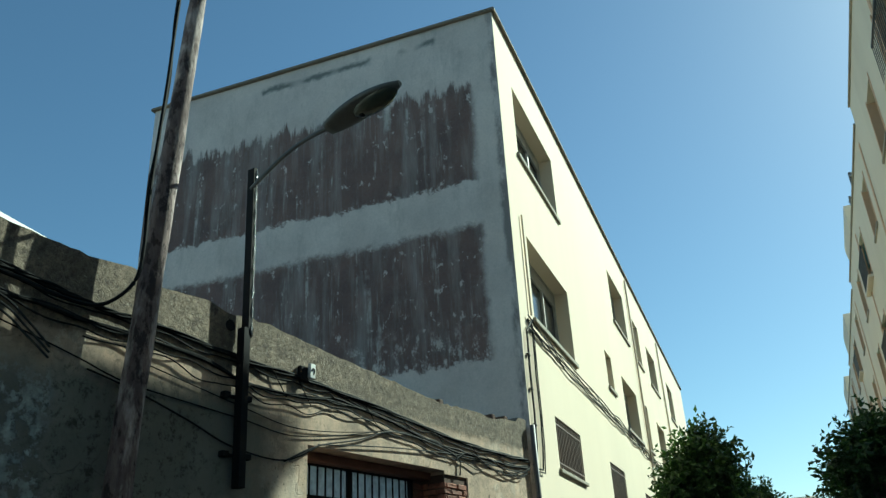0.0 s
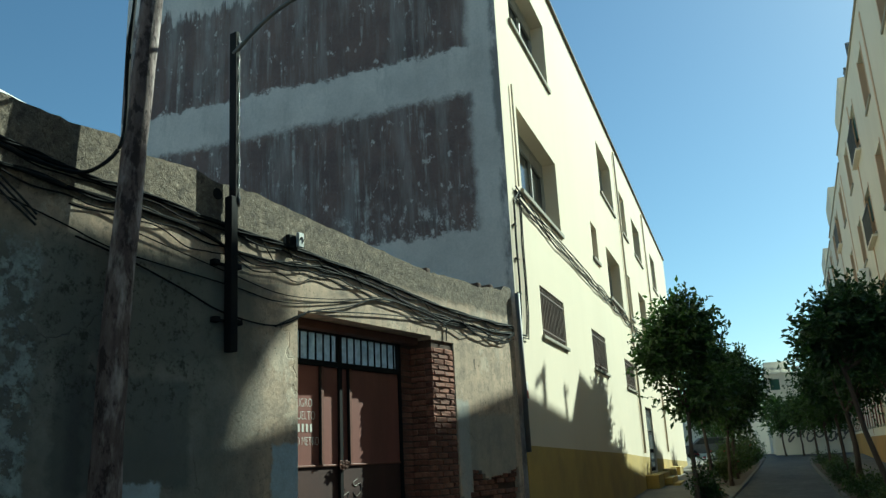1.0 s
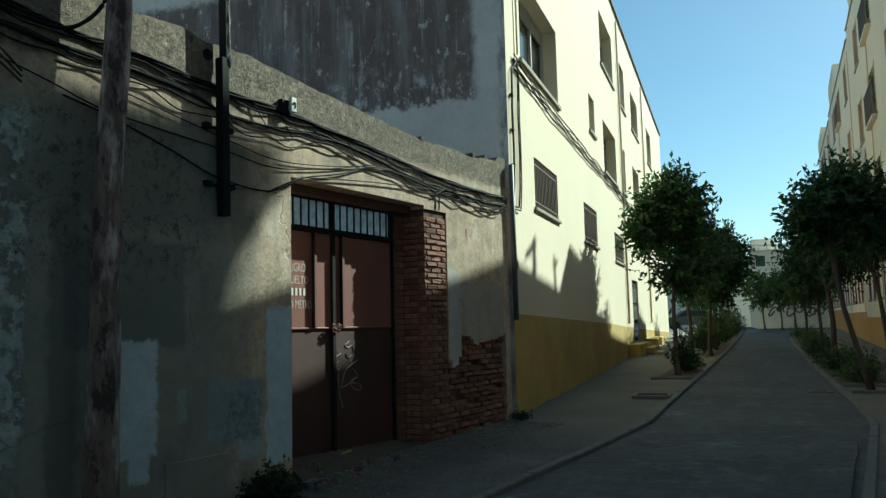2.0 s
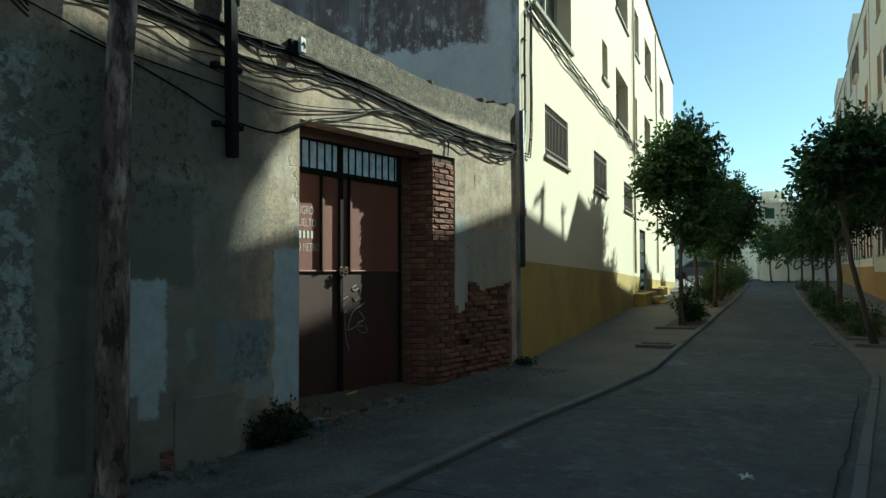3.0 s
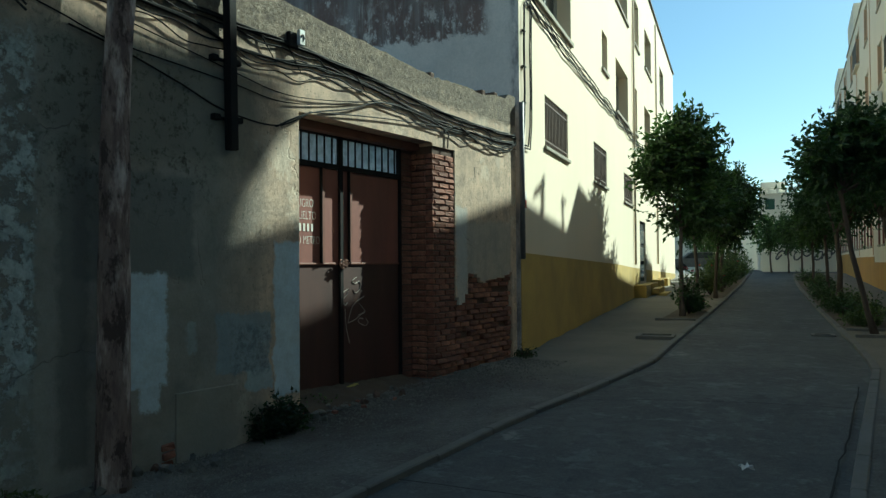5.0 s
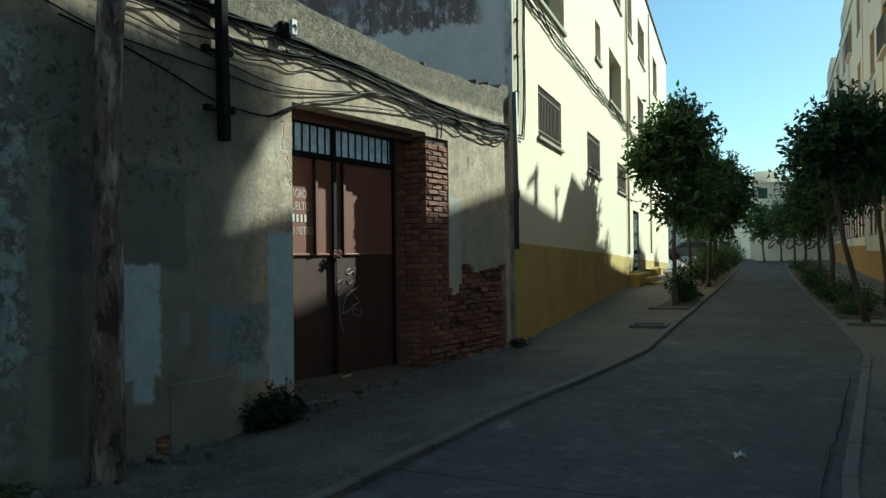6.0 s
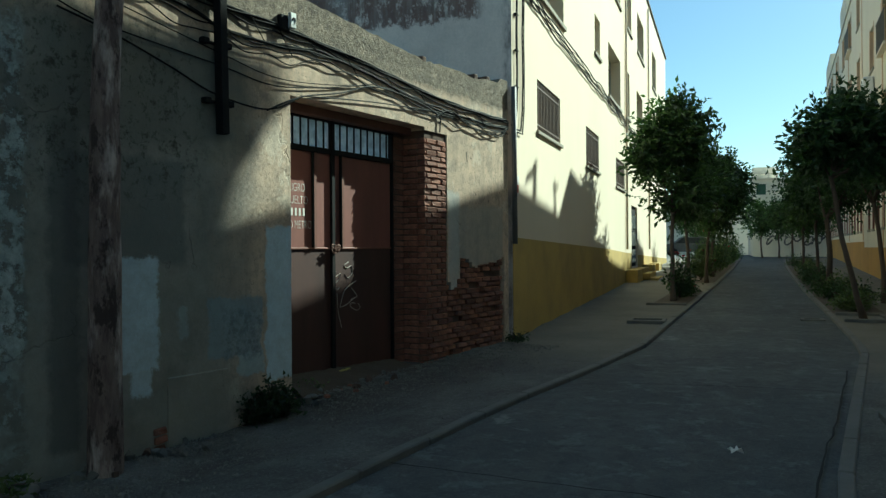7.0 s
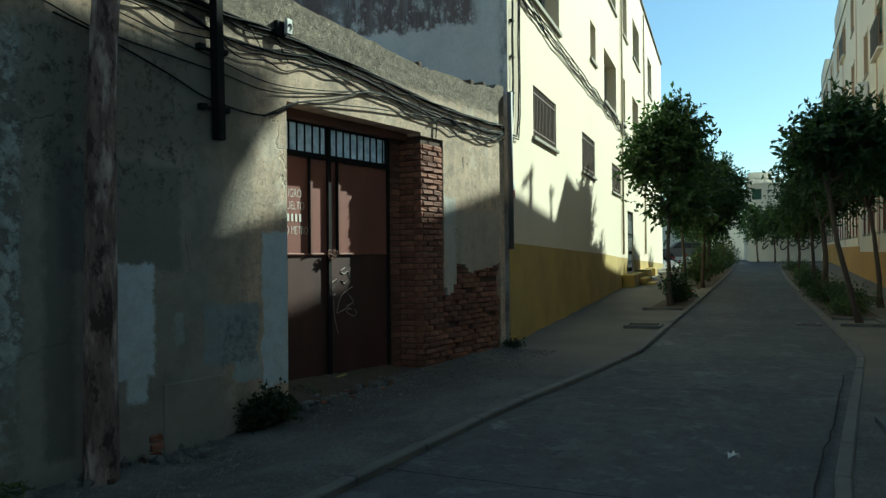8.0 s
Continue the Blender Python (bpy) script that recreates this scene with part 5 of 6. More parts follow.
# ---- trees and plants ----
def mesh_part(name, verts, faces, material, parent=None, label=""):
    me = bpy.data.meshes.new(name)
    me.from_pydata(verts, [], faces)
    me.materials.append(material)
    ob = new(name, me)
    if parent:
        ob.parent = parent
        ob.matrix_parent_inverse = parent.matrix_world.inverted()
    if label:
        ob["label"] = label
    return ob


def add_leaf(verts, faces, p, d, rnd, size):
    """A folded pointed leaf from p along d."""
    d = d.normalized()
    side = d.cross(Vector((rnd.gauss(0, 1), rnd.gauss(0, 1), rnd.gauss(0, 1)))).normalized()
    nrm = side.cross(d)
    w = size * 0.24
    n = len(verts)
    verts += [p, p + d * size * 0.45 + side * w + nrm * w * 0.5, p + d * size - nrm * size * 0.15, p + d * size * 0.45 - side * w + nrm * w * 0.5, p + d * size * 0.5]
    faces += [(n, n + 1, n + 4), (n + 1, n + 2, n + 4), (n, n + 4, n + 3), (n + 4, n + 2, n + 3)]


def tree(base, top, crown, seed, twigs=420, shoots=9, leaf=0.12, material=None, stem=0.055, label="small leafy street tree with a dense dark green crown"):
    """base, top of the bare trunk, crown = (centre, radii)."""
    rnd = random.Random(seed)
    base, top = Vector(base), Vector(top)
    c, rad = Vector(crown[0]), Vector(crown[1])
    t = tagged(empty("street_tree", tuple(base)), label, "tree", "street trees")
    bend = Vector((rnd.uniform(-0.06, 0.06), rnd.uniform(-0.06, 0.06), 0))
    pts = [base + (top - base) * k / 7 + bend * math.sin(math.pi * k / 7) + Vector((0.012 * rnd.uniform(-1, 1), 0.012 * rnd.uniform(-1, 1), 0)) for k in range(8)]
    bm = bmesh.new()
    tube(bm, pts, stem, 8, [stem * (1.5 if k == 0 else 1.05 - 0.045 * k) for k in range(8)])
    trunk = part("trunk", bm, M_BARK, t)
    lobes = []
    for k in range(16):
        d = Vector((rnd.gauss(0, 1), rnd.gauss(0, 1), rnd.gauss(0, 0.9))).normalized() * rnd.uniform(0.3, 0.8)
        slim = 1.0 - 0.62 * max(0.0, d.z) + 0.12 * min(0.0, d.z)
        lobes.append(Vector((c.x + d.x * rad.x * slim, c.y + d.y * rad.y * slim, c.z + d.z * rad.z)))
    for k in range(7):
        e = lobes[k]
        mid = top * 0.5 + e * 0.5 + Vector((0, 0, -0.12))
        bm = bmesh.new()
        tube(bm, [top - Vector((0, 0, 0.05)), mid, e], 0.02, 5, [stem * 0.55, stem * 0.36, 0.008])
        part("limb", bm, M_BARK, t)
    verts, faces = [], []
    mean = (rad.x + rad.y + rad.z) / 3
    for _ in range(twigs):
        lobe = rnd.choice(lobes)
        out = (lobe - c)
        d = Vector((rnd.gauss(0, 1), rnd.gauss(0, 1), rnd.gauss(0.25, 1)))
        d = d.normalized() + out.normalized() * 0.55
        d.normalize()
        p = lobe + d * rnd.uniform(0.0, 0.22) * mean
        n = rnd.randint(8, 15)
        step = rnd.uniform(0.04, 0.065) * (mean / 1.1) ** 0.5
        for k in range(n):
            p = p + d * step
            d = (d + Vector((rnd.gauss(0, 0.12), rnd.gauss(0, 0.12), rnd.gauss(-0.02, 0.12)))).normalized()
            l = (d * 0.6 + Vector((rnd.gauss(0, 0.7), rnd.gauss(0, 0.7), rnd.gauss(-0.15, 0.5)))).normalized()
            add_leaf(verts, faces, p, l, rnd, leaf * rnd.uniform(0.7, 1.2))
    for _ in range(shoots):   # upright shoots break the outline
        a = rnd.uniform(0, 2 * math.pi)
        q = rnd.uniform(0.1, 0.75)
        p = Vector((c.x + rad.x * q * math.cos(a), c.y + rad.y * q * math.sin(a), c.z + rad.z * 0.6))
        d = Vector((0.25 * math.cos(a) * q, 0.25 * math.sin(a) * q, 1)).normalized()
        for k in range(rnd.randint(7, 14)):
            p = p + d * 0.055
            d = (d + Vector((rnd.gauss(0, 0.05), rnd.gauss(0, 0.05), 0.02))).normalized()
            for _ in range(2):
                add_leaf(verts, faces, p, d * 0.8 + Vector((rnd.gauss(0, 0.7), rnd.gauss(0, 0.7), rnd.gauss(0, 0.3))), rnd, leaf * rnd.uniform(0.6, 1.0))
    mesh_part("crown", verts, faces, material or M_LEAF, t, "dense green foliage")
    return t


def gz3(x, y):
    return (x, y, ground_z(y) - 0.02)


tree(gz3(-1.13, 19.1), (-1.22, 20.5, 2.4), ((-1.2, 20.9, 3.55), (1.0, 0.95, 1.6)), 11, 820, 10, 0.17)
tree(gz3(-0.92, 23.3), (-1.05, 23.9, 2.4), ((-0.72, 24.4, 3.4), (0.62, 0.8, 1.1)), 12, 420, 16, 0.15)
tree(gz3(-0.55, 26.3), (-0.45, 26.3, 2.2), ((-0.05, 26.3, 3.15), (0.78, 0.9, 1.15)), 13, 460, 26, 0.15)
tree(gz3(-0.42, 29.8), (-0.4, 29.8, 2.3), ((-0.25, 29.8, 3.4), (0.75, 0.9, 1.1)), 16, 380, 14, 0.15)
tree(gz3(-0.40, 33.0), (-0.35, 33, 2.4), ((-0.45, 33, 3.7), (0.75, 1.0, 1.3)), 14, 460, 10, 0.15)
tree(gz3(0.02, 41.0), (0.05, 41, 2.6), ((-0.25, 41, 3.6), (0.8, 1.1, 1.3)), 15, 380, 6, 0.16)
tree(gz3(2.32, 15.9), (1.78, 15.65, 2.8), ((1.97, 15.7, 3.3), (0.78, 0.85, 0.78)), 21, 700, 14, 0.14, M_LEAF_DARK, 0.05, "leaning street tree with a dense dark crown")
tree(gz3(3.25, 19.4), (3.05, 19.5, 2.5), ((2.95, 19.5, 3.5), (0.8, 0.9, 0.85)), 26, 560, 6, 0.14, M_LEAF_DARK)
tree(gz3(2.48, 22.6), (2.45, 22.6, 2.3), ((2.75, 22.6, 3.4), (0.85, 1.0, 0.95)), 22, 600, 10, 0.13, M_LEAF_DARK, 0.075)
tree(gz3(2.65, 26.8), (2.6, 26.8, 2.2), ((2.8, 26.8, 3.3), (0.9, 1.0, 0.95)), 23, 520, 8, 0.14, M_LEAF_DARK)
tree(gz3(2.85, 33.5), (2.8, 33.5, 2.2), ((2.95, 33.5, 3.2), (0.95, 1.1, 1.0)), 24, 460, 6, 0.15)
tree(gz3(3.05, 41.0), (3.0, 41, 2.2), ((3.1, 41, 3.2), (1.0, 1.1, 1.0)), 25, 400, 6, 0.16)
tree(gz3(3.15, 53.2), (3.1, 53.2, 2.2), ((3.1, 53.2, 3.2), (1.1, 1.1, 1.0)), 27, 320, 4, 0.17)
tree(gz3(2.2, 53.6), (2.15, 53.6, 2.3), ((2.0, 53.6, 3.3), (1.1, 1.1, 1.0)), 28, 320, 4, 0.17)
tree((-6.0, 62.0, 0.9), (-6, 62, 2.6), ((-6, 62, 4.0), (2.2, 2.0, 1.6)), 29, 420, 4, 0.2)
tree((-2.2, 66.0, 0.9), (-2.2, 66, 2.6), ((-2.2, 66, 3.8), (2.2, 2.0, 1.5)), 30, 420, 4, 0.2)


def shrub(at, radius, height, seed, leaf=0.07, n=160, flowers=0, material=None, label="low leafy shrub in the roadside bed"):
    rnd = random.Random(seed)
    at = Vector(at)
    s = tagged(empty("shrub", tuple(at)), label, "shrub", "roadside shrubs")
    verts, faces = [], []
    bm = bmesh.new()
    fl = []
    for k in range(n):
        a, q = rnd.uniform(0, 2 * math.pi), rnd.random() ** 0.5
        d = Vector((math.cos(a) * q * radius, math.sin(a) * q * radius, height * rnd.uniform(0.35, 1.0) * (1 - 0.45 * q * q)))
        if k < 14:
            tube(bm, [at, at + d * 0.55 + Vector((0, 0, 0.05)), at + d], 0.006, 4)
        for j in range(9):
            p = at + d * rnd.uniform(0.35, 1.0) + Vector((rnd.gauss(0, 0.05), rnd.gauss(0, 0.05), rnd.gauss(0, 0.04)))
            p.z = max(p.z, at.z + 0.02)
            add_leaf(verts, faces, p, Vector((rnd.gauss(0, 1), rnd.gauss(0, 1), rnd.gauss(0.3, 0.7))), rnd, leaf * rnd.uniform(0.6, 1.3))
        if len(fl) < flowers:
            fl.append(at + d * 1.02)
    tagged(part("stem", bm, M_BARK, s), kind="stuff")
    mesh_part("foliage", verts, faces, material or M_LEAF_DARK, s)
    for p in fl:
        bm = bmesh.new()
        for j in range(7):
            d = Vector((rnd.gauss(0, 1), rnd.gauss(0, 1), rnd.gauss(0.4, 0.6))).normalized() * 0.05
            q = d.cross(Vector((0.2, 0.4, 1))).normalized() * 0.03
            bm.faces.new([bm.verts.new(v) for v in (p, p + d * 0.6 + q, p + d, p + d * 0.6 - q)])
        part("flower", bm, M_FLOWER, s, "red bloom")


def at_ground(x, y, up=0.0):
    return (x, y, ground_z(y) + up)


shrub(at_ground(-1.0, 19.6), 0.45, 1.15, 41, 0.09, 110, 4, label="rose bush with red blooms at the tree's foot")
shrub(at_ground(-0.95, 20.4), 0.35, 0.45, 42, 0.08, 130, 4, label="rose bush with red blooms in the bed")
for k, (x, y, r, h) in enumerate(((-0.75, 27.5, 0.6, 1.2), (-0.55, 30.8, 0.7, 1.5), (-0.35, 32.5, 0.75, 1.7), (-0.2, 35.0, 0.8, 1.8), (0.0, 38.0, 0.8, 1.6), (0.2, 43.5, 0.8, 1.3))):
    shrub(at_ground(x, y), r, h * 1.2, 50 + k, 0.1, 190, 3 if k < 3 else 0, M_LEAF if k % 2 else M_GRASS, "bushy flowering shrub in the roadside bed")
for k, (x, y, r, h) in enumerate(((2.35, 17.3, 0.45, 0.5), (2.6, 18.6, 0.6, 0.6), (2.35, 20.4, 0.6, 0.55), (2.6, 22.0, 0.6, 0.6), (2.45, 24.6, 0.6, 0.7), (2.7, 28.5, 0.6, 0.7), (2.85, 31.0, 0.6, 0.7), (3.0, 37.0, 0.7, 0.8))):
    shrub(at_ground(x, y), r * 0.95, h * 1.0, 70 + k, 0.08, 120, 0, M_GRASS if k % 3 == 0 else M_LEAF_DARK)
shrub(tuple(WALL @ Vector((5.14, -0.14, 0.0))), 0.24, 0.42, 81, 0.06, 120, 0, M_WEED, "dark weeds at the foot of the old wall")
shrub(tuple(WALL @ Vector((5.35, -0.08, -0.02))), 0.14, 0.30, 83, 0.05, 60, 0, M_WEED, "dark weeds at the foot of the old wall")
shrub(tuple(WALL @ Vector((0.25, -0.2, 0.2))), 0.14, 0.15, 82, 0.04, 40, 0, M_WEED, "small weeds by the drainpipe")
shrub(tuple(WALL @ Vector((7.7, -0.12, -0.09))), 0.25, 0.22, 84, 0.05, 50, 0, M_GRASS, "dry weeds at the foot of the old wall")
shrub(tuple(WALL @ Vector((4.4, 0.1, 0.10))), 0.2, 0.1, 85, 0.04, 30, 0, M_GRASS, "small weeds on the gate's threshold")


def bed(x0, x1, y0, y1):
    bm = bmesh.new()
    quad_strip(bm, [(x0(y), y) for y in np.linspace(y0, y1, 14)], [(x1(y), y) for y in np.linspace(y0, y1, 14)], 0.012, 3, 0.03)
    tagged(part("planting_bed", bm, M_SOIL), "dry brown soil of the roadside planting bed", "planting bed", kind="structure")


bed(lambda y: kerb_x(KERB_L, y) - 0.85, lambda y: kerb_x(KERB_L, y) - KW, 18.0, 22.0)
bed(lambda y: kerb_x(KERB_L, y) - 0.95, lambda y: kerb_x(KERB_L, y) - KW, 26.2, 46.0)
bed(lambda y: kerb_x(KERB_R, y) + KW, lambda y: kerb_x(KERB_R, y) + 1.0, 16.6, 46.0)
for x0, y0, x1, y1 in ((1.93, 15.2, 2.75, 16.5),):
    pit = tagged(empty("tree_pit", at_ground(2.3, 15.9)), "square stone edging round the leaning tree", "tree pit")
    for a, b in (((x0, y0), (x1, y0 + 0.1)), ((x0, y1 - 0.1), (x1, y1)), ((x1 - 0.1, y0 + 0.1), (x1, y1 - 0.1))):
        bm = bmesh.new()
        box(bm, (a[0], a[1], ground_z(a[1]) - 0.1), (b[0], b[1], ground_z(a[1]) + 0.05), bevel=0.01)
        part("edging", bm, M_KERB, pit)
for y in (18.0, 22.0):
    x = kerb_x(KERB_L, y)
    bm = bmesh.new()
    box(bm, (x - 0.95, y - 0.05, ground_z(y) - 0.1), (x - KW - 0.005, y + 0.05, ground_z(y) + 0.045), bevel=0.01)
    tagged(part("bed_edging", bm, M_KERB), "stone edging across the planting bed", "edging", "bed edgings")

# ---- small things on the ground ----
def cover(x0, x1, y0, y1, z_up, label, name="manhole"):
    t = tagged(empty(name, at_ground((x0 + x1) / 2, (y0 + y1) / 2, z_up)), label, "manhole cover")
    z = ground_z((y0 + y1) / 2) + z_up
    bm = bmesh.new()
    for a, b, c, d in ((x0, x1, y0, y0 + 0.07), (x0, x1, y1 - 0.07, y1), (x0, x0 + 0.07, y0 + 0.07, y1 - 0.07), (x1 - 0.07, x1, y0 + 0.07, y1 - 0.07)):
        box(bm, (a, c, z - 0.05), (b, d, z + 0.045), bevel=0.006)
    part("frame", bm, M_KERB, t)
    bm = bmesh.new()
    box(bm, (x0 + 0.075, y0 + 0.075, z - 0.05), (x1 - 0.075, y1 - 0.075, z + 0.012), bevel=0.004)
    part("lid", bm, M_GREYPIPE, t)


cover(-1.62, -0.98, 14.15, 14.75, 0.0, "square concrete manhole frame standing proud of the pavement")
cover(1.20, 1.62, 7.0, 7.5, 0.0, "dark metal drain cover in the pavement", "drain_cover")
cover(1.28, 1.68, 15.6, 16.0, -ROAD_DROP - 0.02, "pale worn drain frame in the lane", "street_drain")
bm = bmesh.new()
c = Vector((0.06, 6.03, ground_z(6.03) - ROAD_DROP + 0.018))
vs = []
for k in range(9):
    a = 2 * math.pi * k / 9
    q = 0.032 if k % 2 else 0.055
    vs.append(bm.verts.new(c + Vector((q * math.cos(a), q * 0.8 * math.sin(a), 0.012 + 0.02 * (k % 3)))))
mid = bm.verts.new(c + Vector((0, 0, 0.03)))
for k in range(9):
    bm.faces.new((vs[k], vs[(k + 1) % 9], mid))
ob = part("paper_scrap", bm, M_PAPER)
ob.modifiers.new("thick", 'SOLIDIFY').thickness = 0.003
tagged(ob, "crumpled white paper scrap on the asphalt", "litter")
for pts in ([(-2.2, 5.1), (-1.5, 5.02), (-0.8, 4.95), (0.0, 4.85), (0.55, 4.7)], [(-1.6, 8.3), (-0.9, 8.55), (0.2, 8.7), (1.1, 8.6)], [(0.40, 4.6), (0.50, 5.2), (0.86, 7.3), (1.30, 10.0)]):
    bm = bmesh.new()
    a, b = [], []
    for i in range((len(pts) - 1) * 8 + 1):
        k, t = min(i // 8, len(pts) - 2), (i - 8 * min(i // 8, len(pts) - 2)) / 8
        x = pts[k][0] * (1 - t) + pts[k + 1][0] * t
        y = pts[k][1] * (1 - t) + pts[k + 1][1] * t
        y += 0.05 * noise.noise((x * 3, y, 0))
        x += 0.03 * noise.noise((x * 2, y * 3, 6))
        w = 0.006 + 0.010 * abs(noise.noise((x * 5, y * 5, 1)))
        dx = 1 if abs(pts[k + 1][1] - pts[k][1]) > abs(pts[k + 1][0] - pts[k][0]) else 0
        for lst, s in ((a, -w), (b, w)):
            px, py = x + s * dx, y + s * (1 - dx)
            lst.append(bm.verts.new((px, py, ground_z(py) - ROAD_DROP + 0.022)))
    for i in range(len(a) - 1):
        bm.faces.new((a[i], a[i + 1], b[i + 1], b[i]))
    tagged(part("road_crack", bm, M_CRACK), "dark crack line across the asphalt", "road crack", kind="structure")
verts, faces = [], []
rnd = random.Random(17)
for _ in range(8000):   # loose gravel along the wall's foot
    s, o = rnd.uniform(0.3, 8.5), abs(rnd.gauss(0, 0.55)) + 0.02
    p = WALL @ Vector((s, -o, 0))
    if p.x > kerb_x(KERB_L, p.y) - KW - 0.05 or 2.0 < s < 2.2 and o < 0.05:
        continue
    r = rnd.uniform(0.004, 0.012) * (2.4 if rnd.random() < 0.05 else 1.0)
    z = pave_z(p.x, p.y) + 0.012
    n = len(verts)
    a0 = rnd.uniform(0, 6)
    for k in range(4):
        a = a0 + k * math.pi / 2
        verts.append((p.x + r * math.cos(a) * rnd.uniform(0.7, 1.3), p.y + r * math.sin(a) * rnd.uniform(0.7, 1.3), z - 0.012))
    verts.append((p.x + r * rnd.uniform(-0.5, 0.5), p.y + r * rnd.uniform(-0.5, 0.5), z - 0.004 + r * 0.55))
    faces += [(n + k, n + (k + 1) % 4, n + 4) for k in range(4)]
M_GRAVEL = surface("gravel_stone", (0.20, 0.188, 0.17), (0.05, 0.046, 0.041), 30, 9, 0.95, 0.2, amount=0.8)
tagged(mesh_part("gravel", verts, faces, M_GRAVEL), "loose grey gravel and rubble at the wall's foot", "gravel", kind="stuff")
rnd = random.Random(23)
for k in range(26):   # larger rubble
    s, o = rnd.choice([rnd.uniform(3.2, 4.9), rnd.uniform(5.9, 8.2)]), rnd.uniform(0.03, 0.35)
    p = WALL @ Vector((s, -o, 0))
    bm = bmesh.new()
    bmesh.ops.create_icosphere(bm, subdivisions=1, radius=rnd.uniform(0.025, 0.06), matrix=Matrix.Translation((p.x, p.y, pave_z(p.x, p.y) + 0.02)))
    for v in bm.verts:
        v.co += Vector((rnd.gauss(0, 0.008), rnd.gauss(0, 0.008), rnd.gauss(0, 0.006)))
    tagged(part("rubble", bm, M_MORTAR if k % 3 == 0 else M_KERB), "small broken stone beside the old wall", "rubble", "rubble by the wall")

for s0, o, r in ((7.55, 0.16, 0.10), (7.72, 0.22, 0.08), (7.63, 0.30, 0.06), (7.42, 0.14, 0.05), (6.42, 0.10, 0.05), (3.75, 0.1, 0.035), (4.6, 0.12, 0.045), (4.45, 0.25, 0.03)):
    p = WALL @ Vector((s0, -o, 0))
    bm = bmesh.new()
    bmesh.ops.create_icosphere(bm, subdivisions=2, radius=r)
    for v in bm.verts:
        v.co *= 1 + 0.35 * noise.noise(v.co * (9 * 0.1 / r) + Vector((s0, o, 0)))
        v.co = Vector((p.x + v.co.x * 1.3, p.y + v.co.y, pave_z(p.x, p.y) + 0.35 * r + v.co.z * 0.6))
    tagged(part("plaster_chunk", bm, M_GRAVEL), "pale broken plaster chunk fallen by the wall", "rubble", "rubble by the wall")
bm = bmesh.new()
for k in range(3):
    box(bm, (0, 0, 0.004 * k), (0.12 - 0.02 * k, 0.05, 0.003 + 0.004 * k), WALL @ Matrix.Translation((3.62 - 0.05 * k, 0.2, 0.215)) @ Matrix.Rotation(0.2 * k, 4, 'Z'))
tagged(part("paper_litter", bm, M_YELLOW), "yellowed paper scrap lying at the gate's foot", "litter")

bm = bmesh.new()
grid = []
for i in range(45):
    u = 2.62 + 2.1 * i / 44
    row = []
    for j in range(9):
        d = -0.16 + 0.5 * j / 8
        q = WALL @ Vector((u, d, 0))
        rise = (j / 8) ** 0.7 * (0.07 + 0.10 * (u - 2.62) / 2.1)
        row.append(bm.verts.new((q.x, q.y, ground_z(q.y) - 0.02 + rise + 0.028 * noise.noise((u * 5, d * 9, 2)) + 0.012 * noise.noise((u * 17, d * 21, 5)))))
    grid.append(row)
for a, b in zip(grid, grid[1:]):
    for j in range(8):
        bm.faces.new((a[j], b[j], b[j + 1], a[j + 1])).smooth = True
bmesh.ops.recalc_face_normals(bm, faces=bm.faces[:])
tagged(part("soil_heap", bm, M_SOIL), "dark soil and debris banked against the gate", "soil", kind="stuff")

# ---- bricks, last ----
BL, BH, JOINT = 0.225, 0.058, 0.013
brick_meshes = {}
def brick_mesh(kind, length, depth, seed):
    if (kind, seed) in brick_meshes:
        return brick_meshes[kind, seed]
    rnd = random.Random(seed * 7 + len(brick_meshes))
    bm = bmesh.new()
    box(bm, (0, 0, 0), (length, depth, BH), None, 0.009)
    for v in bm.verts:
        v.co += Vector((rnd.gauss(0, 0.004), rnd.gauss(0, 0.005), rnd.gauss(0, 0.003)))
    me = bpy.data.meshes.new("brick")
    bm.to_mesh(me)
    bm.free()
    me.materials.append(M_BRICK)
    brick_meshes[kind, seed] = me
    return me


def lay(me, m):
    ob = new("brick", me)
    ob.parent = old
    ob.matrix_parent_inverse = old.matrix_world.inverted()
    ob.matrix_basis = m
    return ob


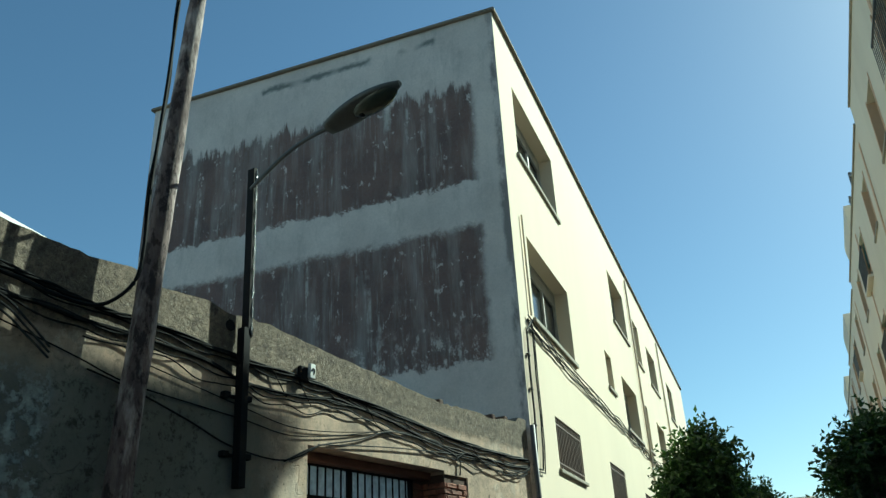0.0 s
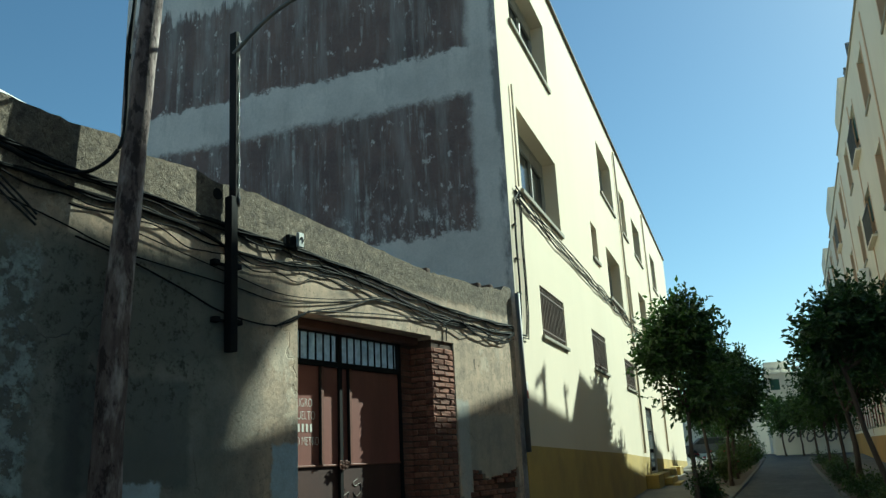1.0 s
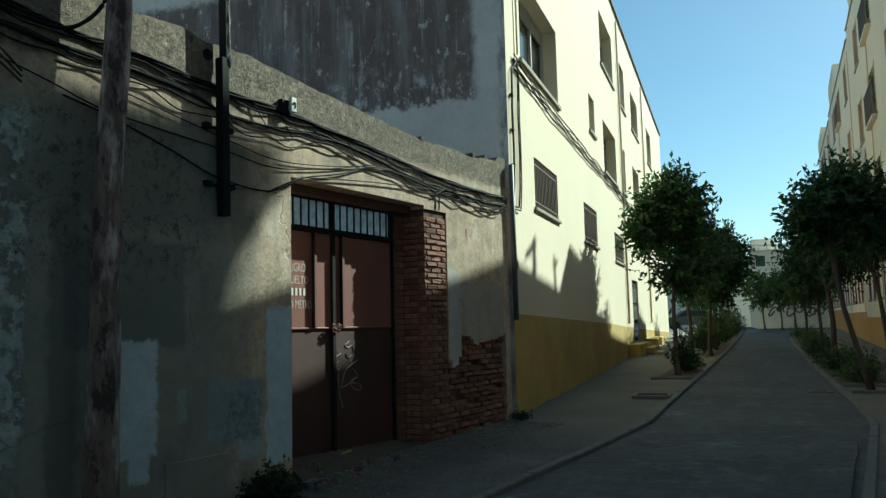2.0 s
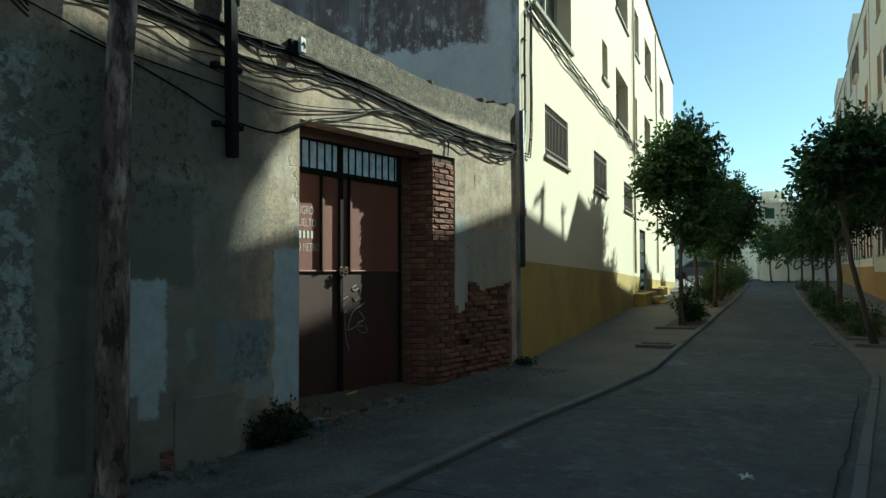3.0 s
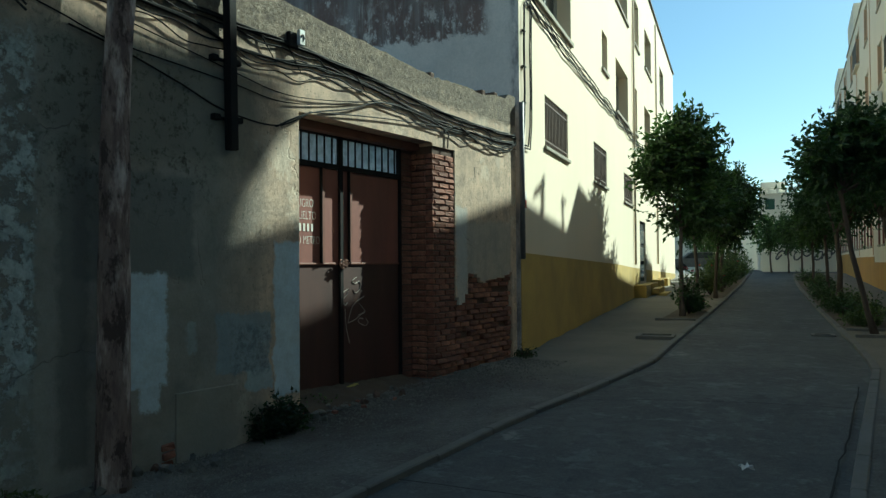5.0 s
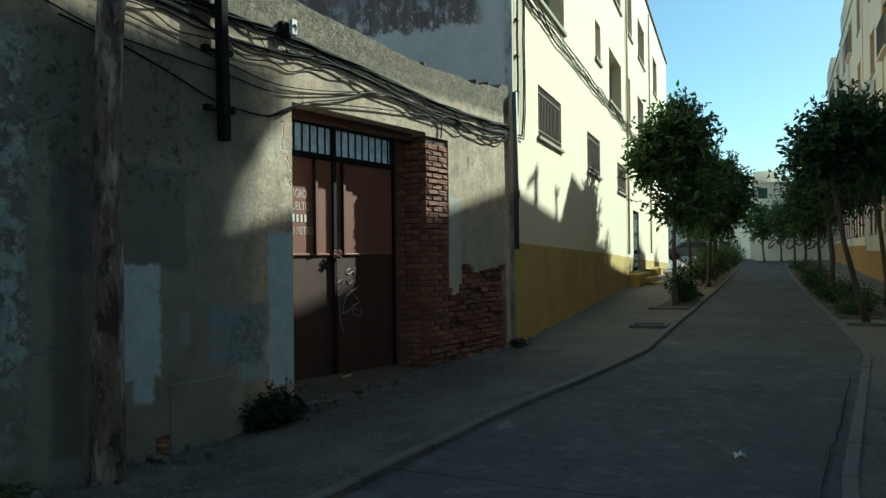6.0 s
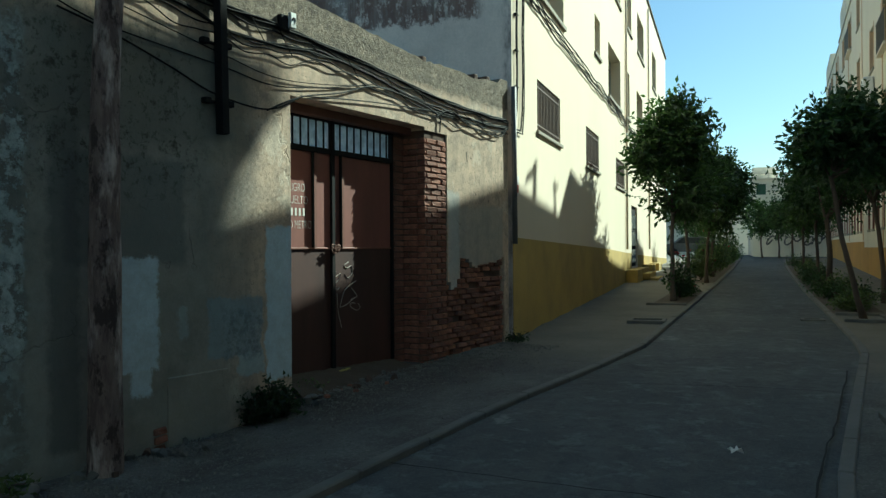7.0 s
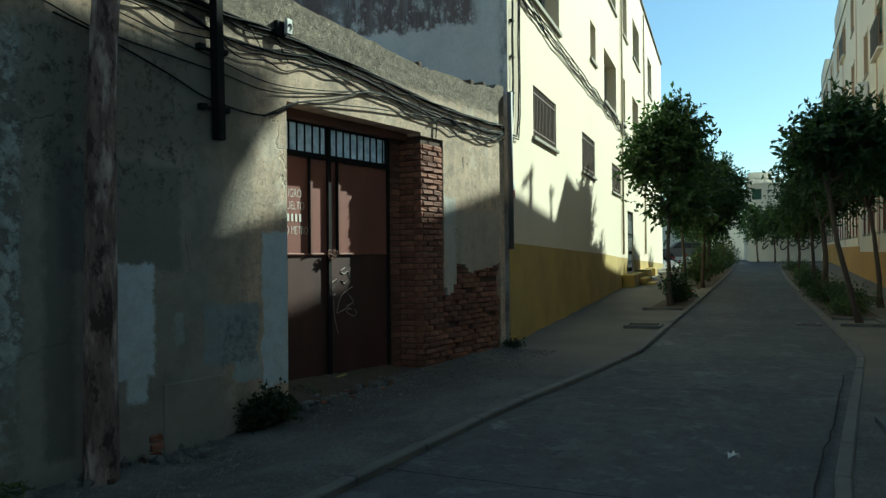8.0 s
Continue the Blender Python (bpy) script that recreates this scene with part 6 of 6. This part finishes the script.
rnd = random.Random(31)
course = BH + JOINT
rows = int((3.0 - 0.1) / course)
for r in range(rows):
    z = 0.1 + r * course
    shift = 0.0 if r % 2 else 0.11
    for lo, hi in ((1.81, G0 - 0.004),):           # pillar face
        s = lo - shift
        while s < hi - 0.03:
            a, b = max(s, lo), min(s + BL, hi)
            if b - a > 0.03:
                me = brick_mesh("f%.2f" % (b - a), b - a, 0.11, rnd.randint(0, 3))
                low = max(0.0, 1.0 - z)
                lay(me, WALL @ Matrix.Translation((a + rnd.uniform(-0.004, 0.004), 0.003 + rnd.uniform(-0.006, 0.012) * (0.35 + 0.65 * low) - 0.03 * low * rnd.random(), z + rnd.uniform(-0.004, 0.004))))
            s += BL + JOINT
    d = 0.12 - (0.1 if r % 2 else 0.0)             # pillar's side, facing the gateway
    while d < 0.33:
        a, b = max(d, 0.115), min(d + BL, 0.40)
        if b - a > 0.04:
            me = brick_mesh("r%.2f" % (b - a), 0.1, b - a, rnd.randint(0, 3))
            lay(me, WALL @ Matrix.Translation((G0 - 0.104 + rnd.uniform(-0.004, 0.004), a, z + rnd.uniform(-0.003, 0.003))))
        d += BL + JOINT
for r in range(rows):                               # jamb behind the pillar
    me = brick_mesh("j", 0.2, 0.05, rnd.randint(0, 3))
    lay(me, WALL @ Matrix.Translation((G0 + 0.008, 0.312 + rnd.uniform(-0.006, 0.006), 0.1 + r * course)))
for r in range(19):                                 # bare patch low on the wall
    z = 0.1 + r * course
    s = 0.22 - (0.0 if r % 2 else 0.11)
    while s < 1.78:
        a, b = max(s, 0.22), min(s + BL, 1.79)
        c = (a + b) / 2
        limit = bare_top(c)
        if b - a > 0.05 and z + BH < limit + 0.05 and rnd.random() > 0.10:
            me = brick_mesh("f%.2f" % (b - a), b - a, 0.11, rnd.randint(0, 3))
            lay(me, WALL @ Matrix.Translation((a, 0.016 + rnd.uniform(-0.012, 0.018) + (0.03 if rnd.random() < 0.18 else 0), z + rnd.uniform(-0.004, 0.004))))
        s += BL + JOINT

for r in range(3):                                  # broken corner at the wall's foot
    for k in range(1):
        me = brick_mesh("c", 0.12, 0.09, rnd.randint(0, 3))
        lay(me, WALL @ Matrix.Translation((6.245 + 0.125 * k + rnd.uniform(-0.02, 0.02), -0.022 + rnd.uniform(-0.012, 0.012), -0.07 + r * course)) @ Matrix.Rotation(rnd.uniform(-0.12, 0.12), 4, 'Y'))
for k in range(9):                                  # fallen bits beside the gate
    me = brick_mesh("c", 0.12, 0.09, k % 4)
    p = WALL @ Vector((rnd.uniform(3.6, 4.9), -rnd.uniform(0.02, 0.4), 0))
    lay(me, Matrix.Translation((p.x, p.y, ground_z(p.y) - 0.004)) @ Matrix.Rotation(rnd.uniform(0, 6), 4, 'Z') @ Matrix.Rotation(rnd.uniform(-0.25, 0.25), 4, 'X') @ Matrix.Scale(rnd.uniform(0.25, 0.5), 4))
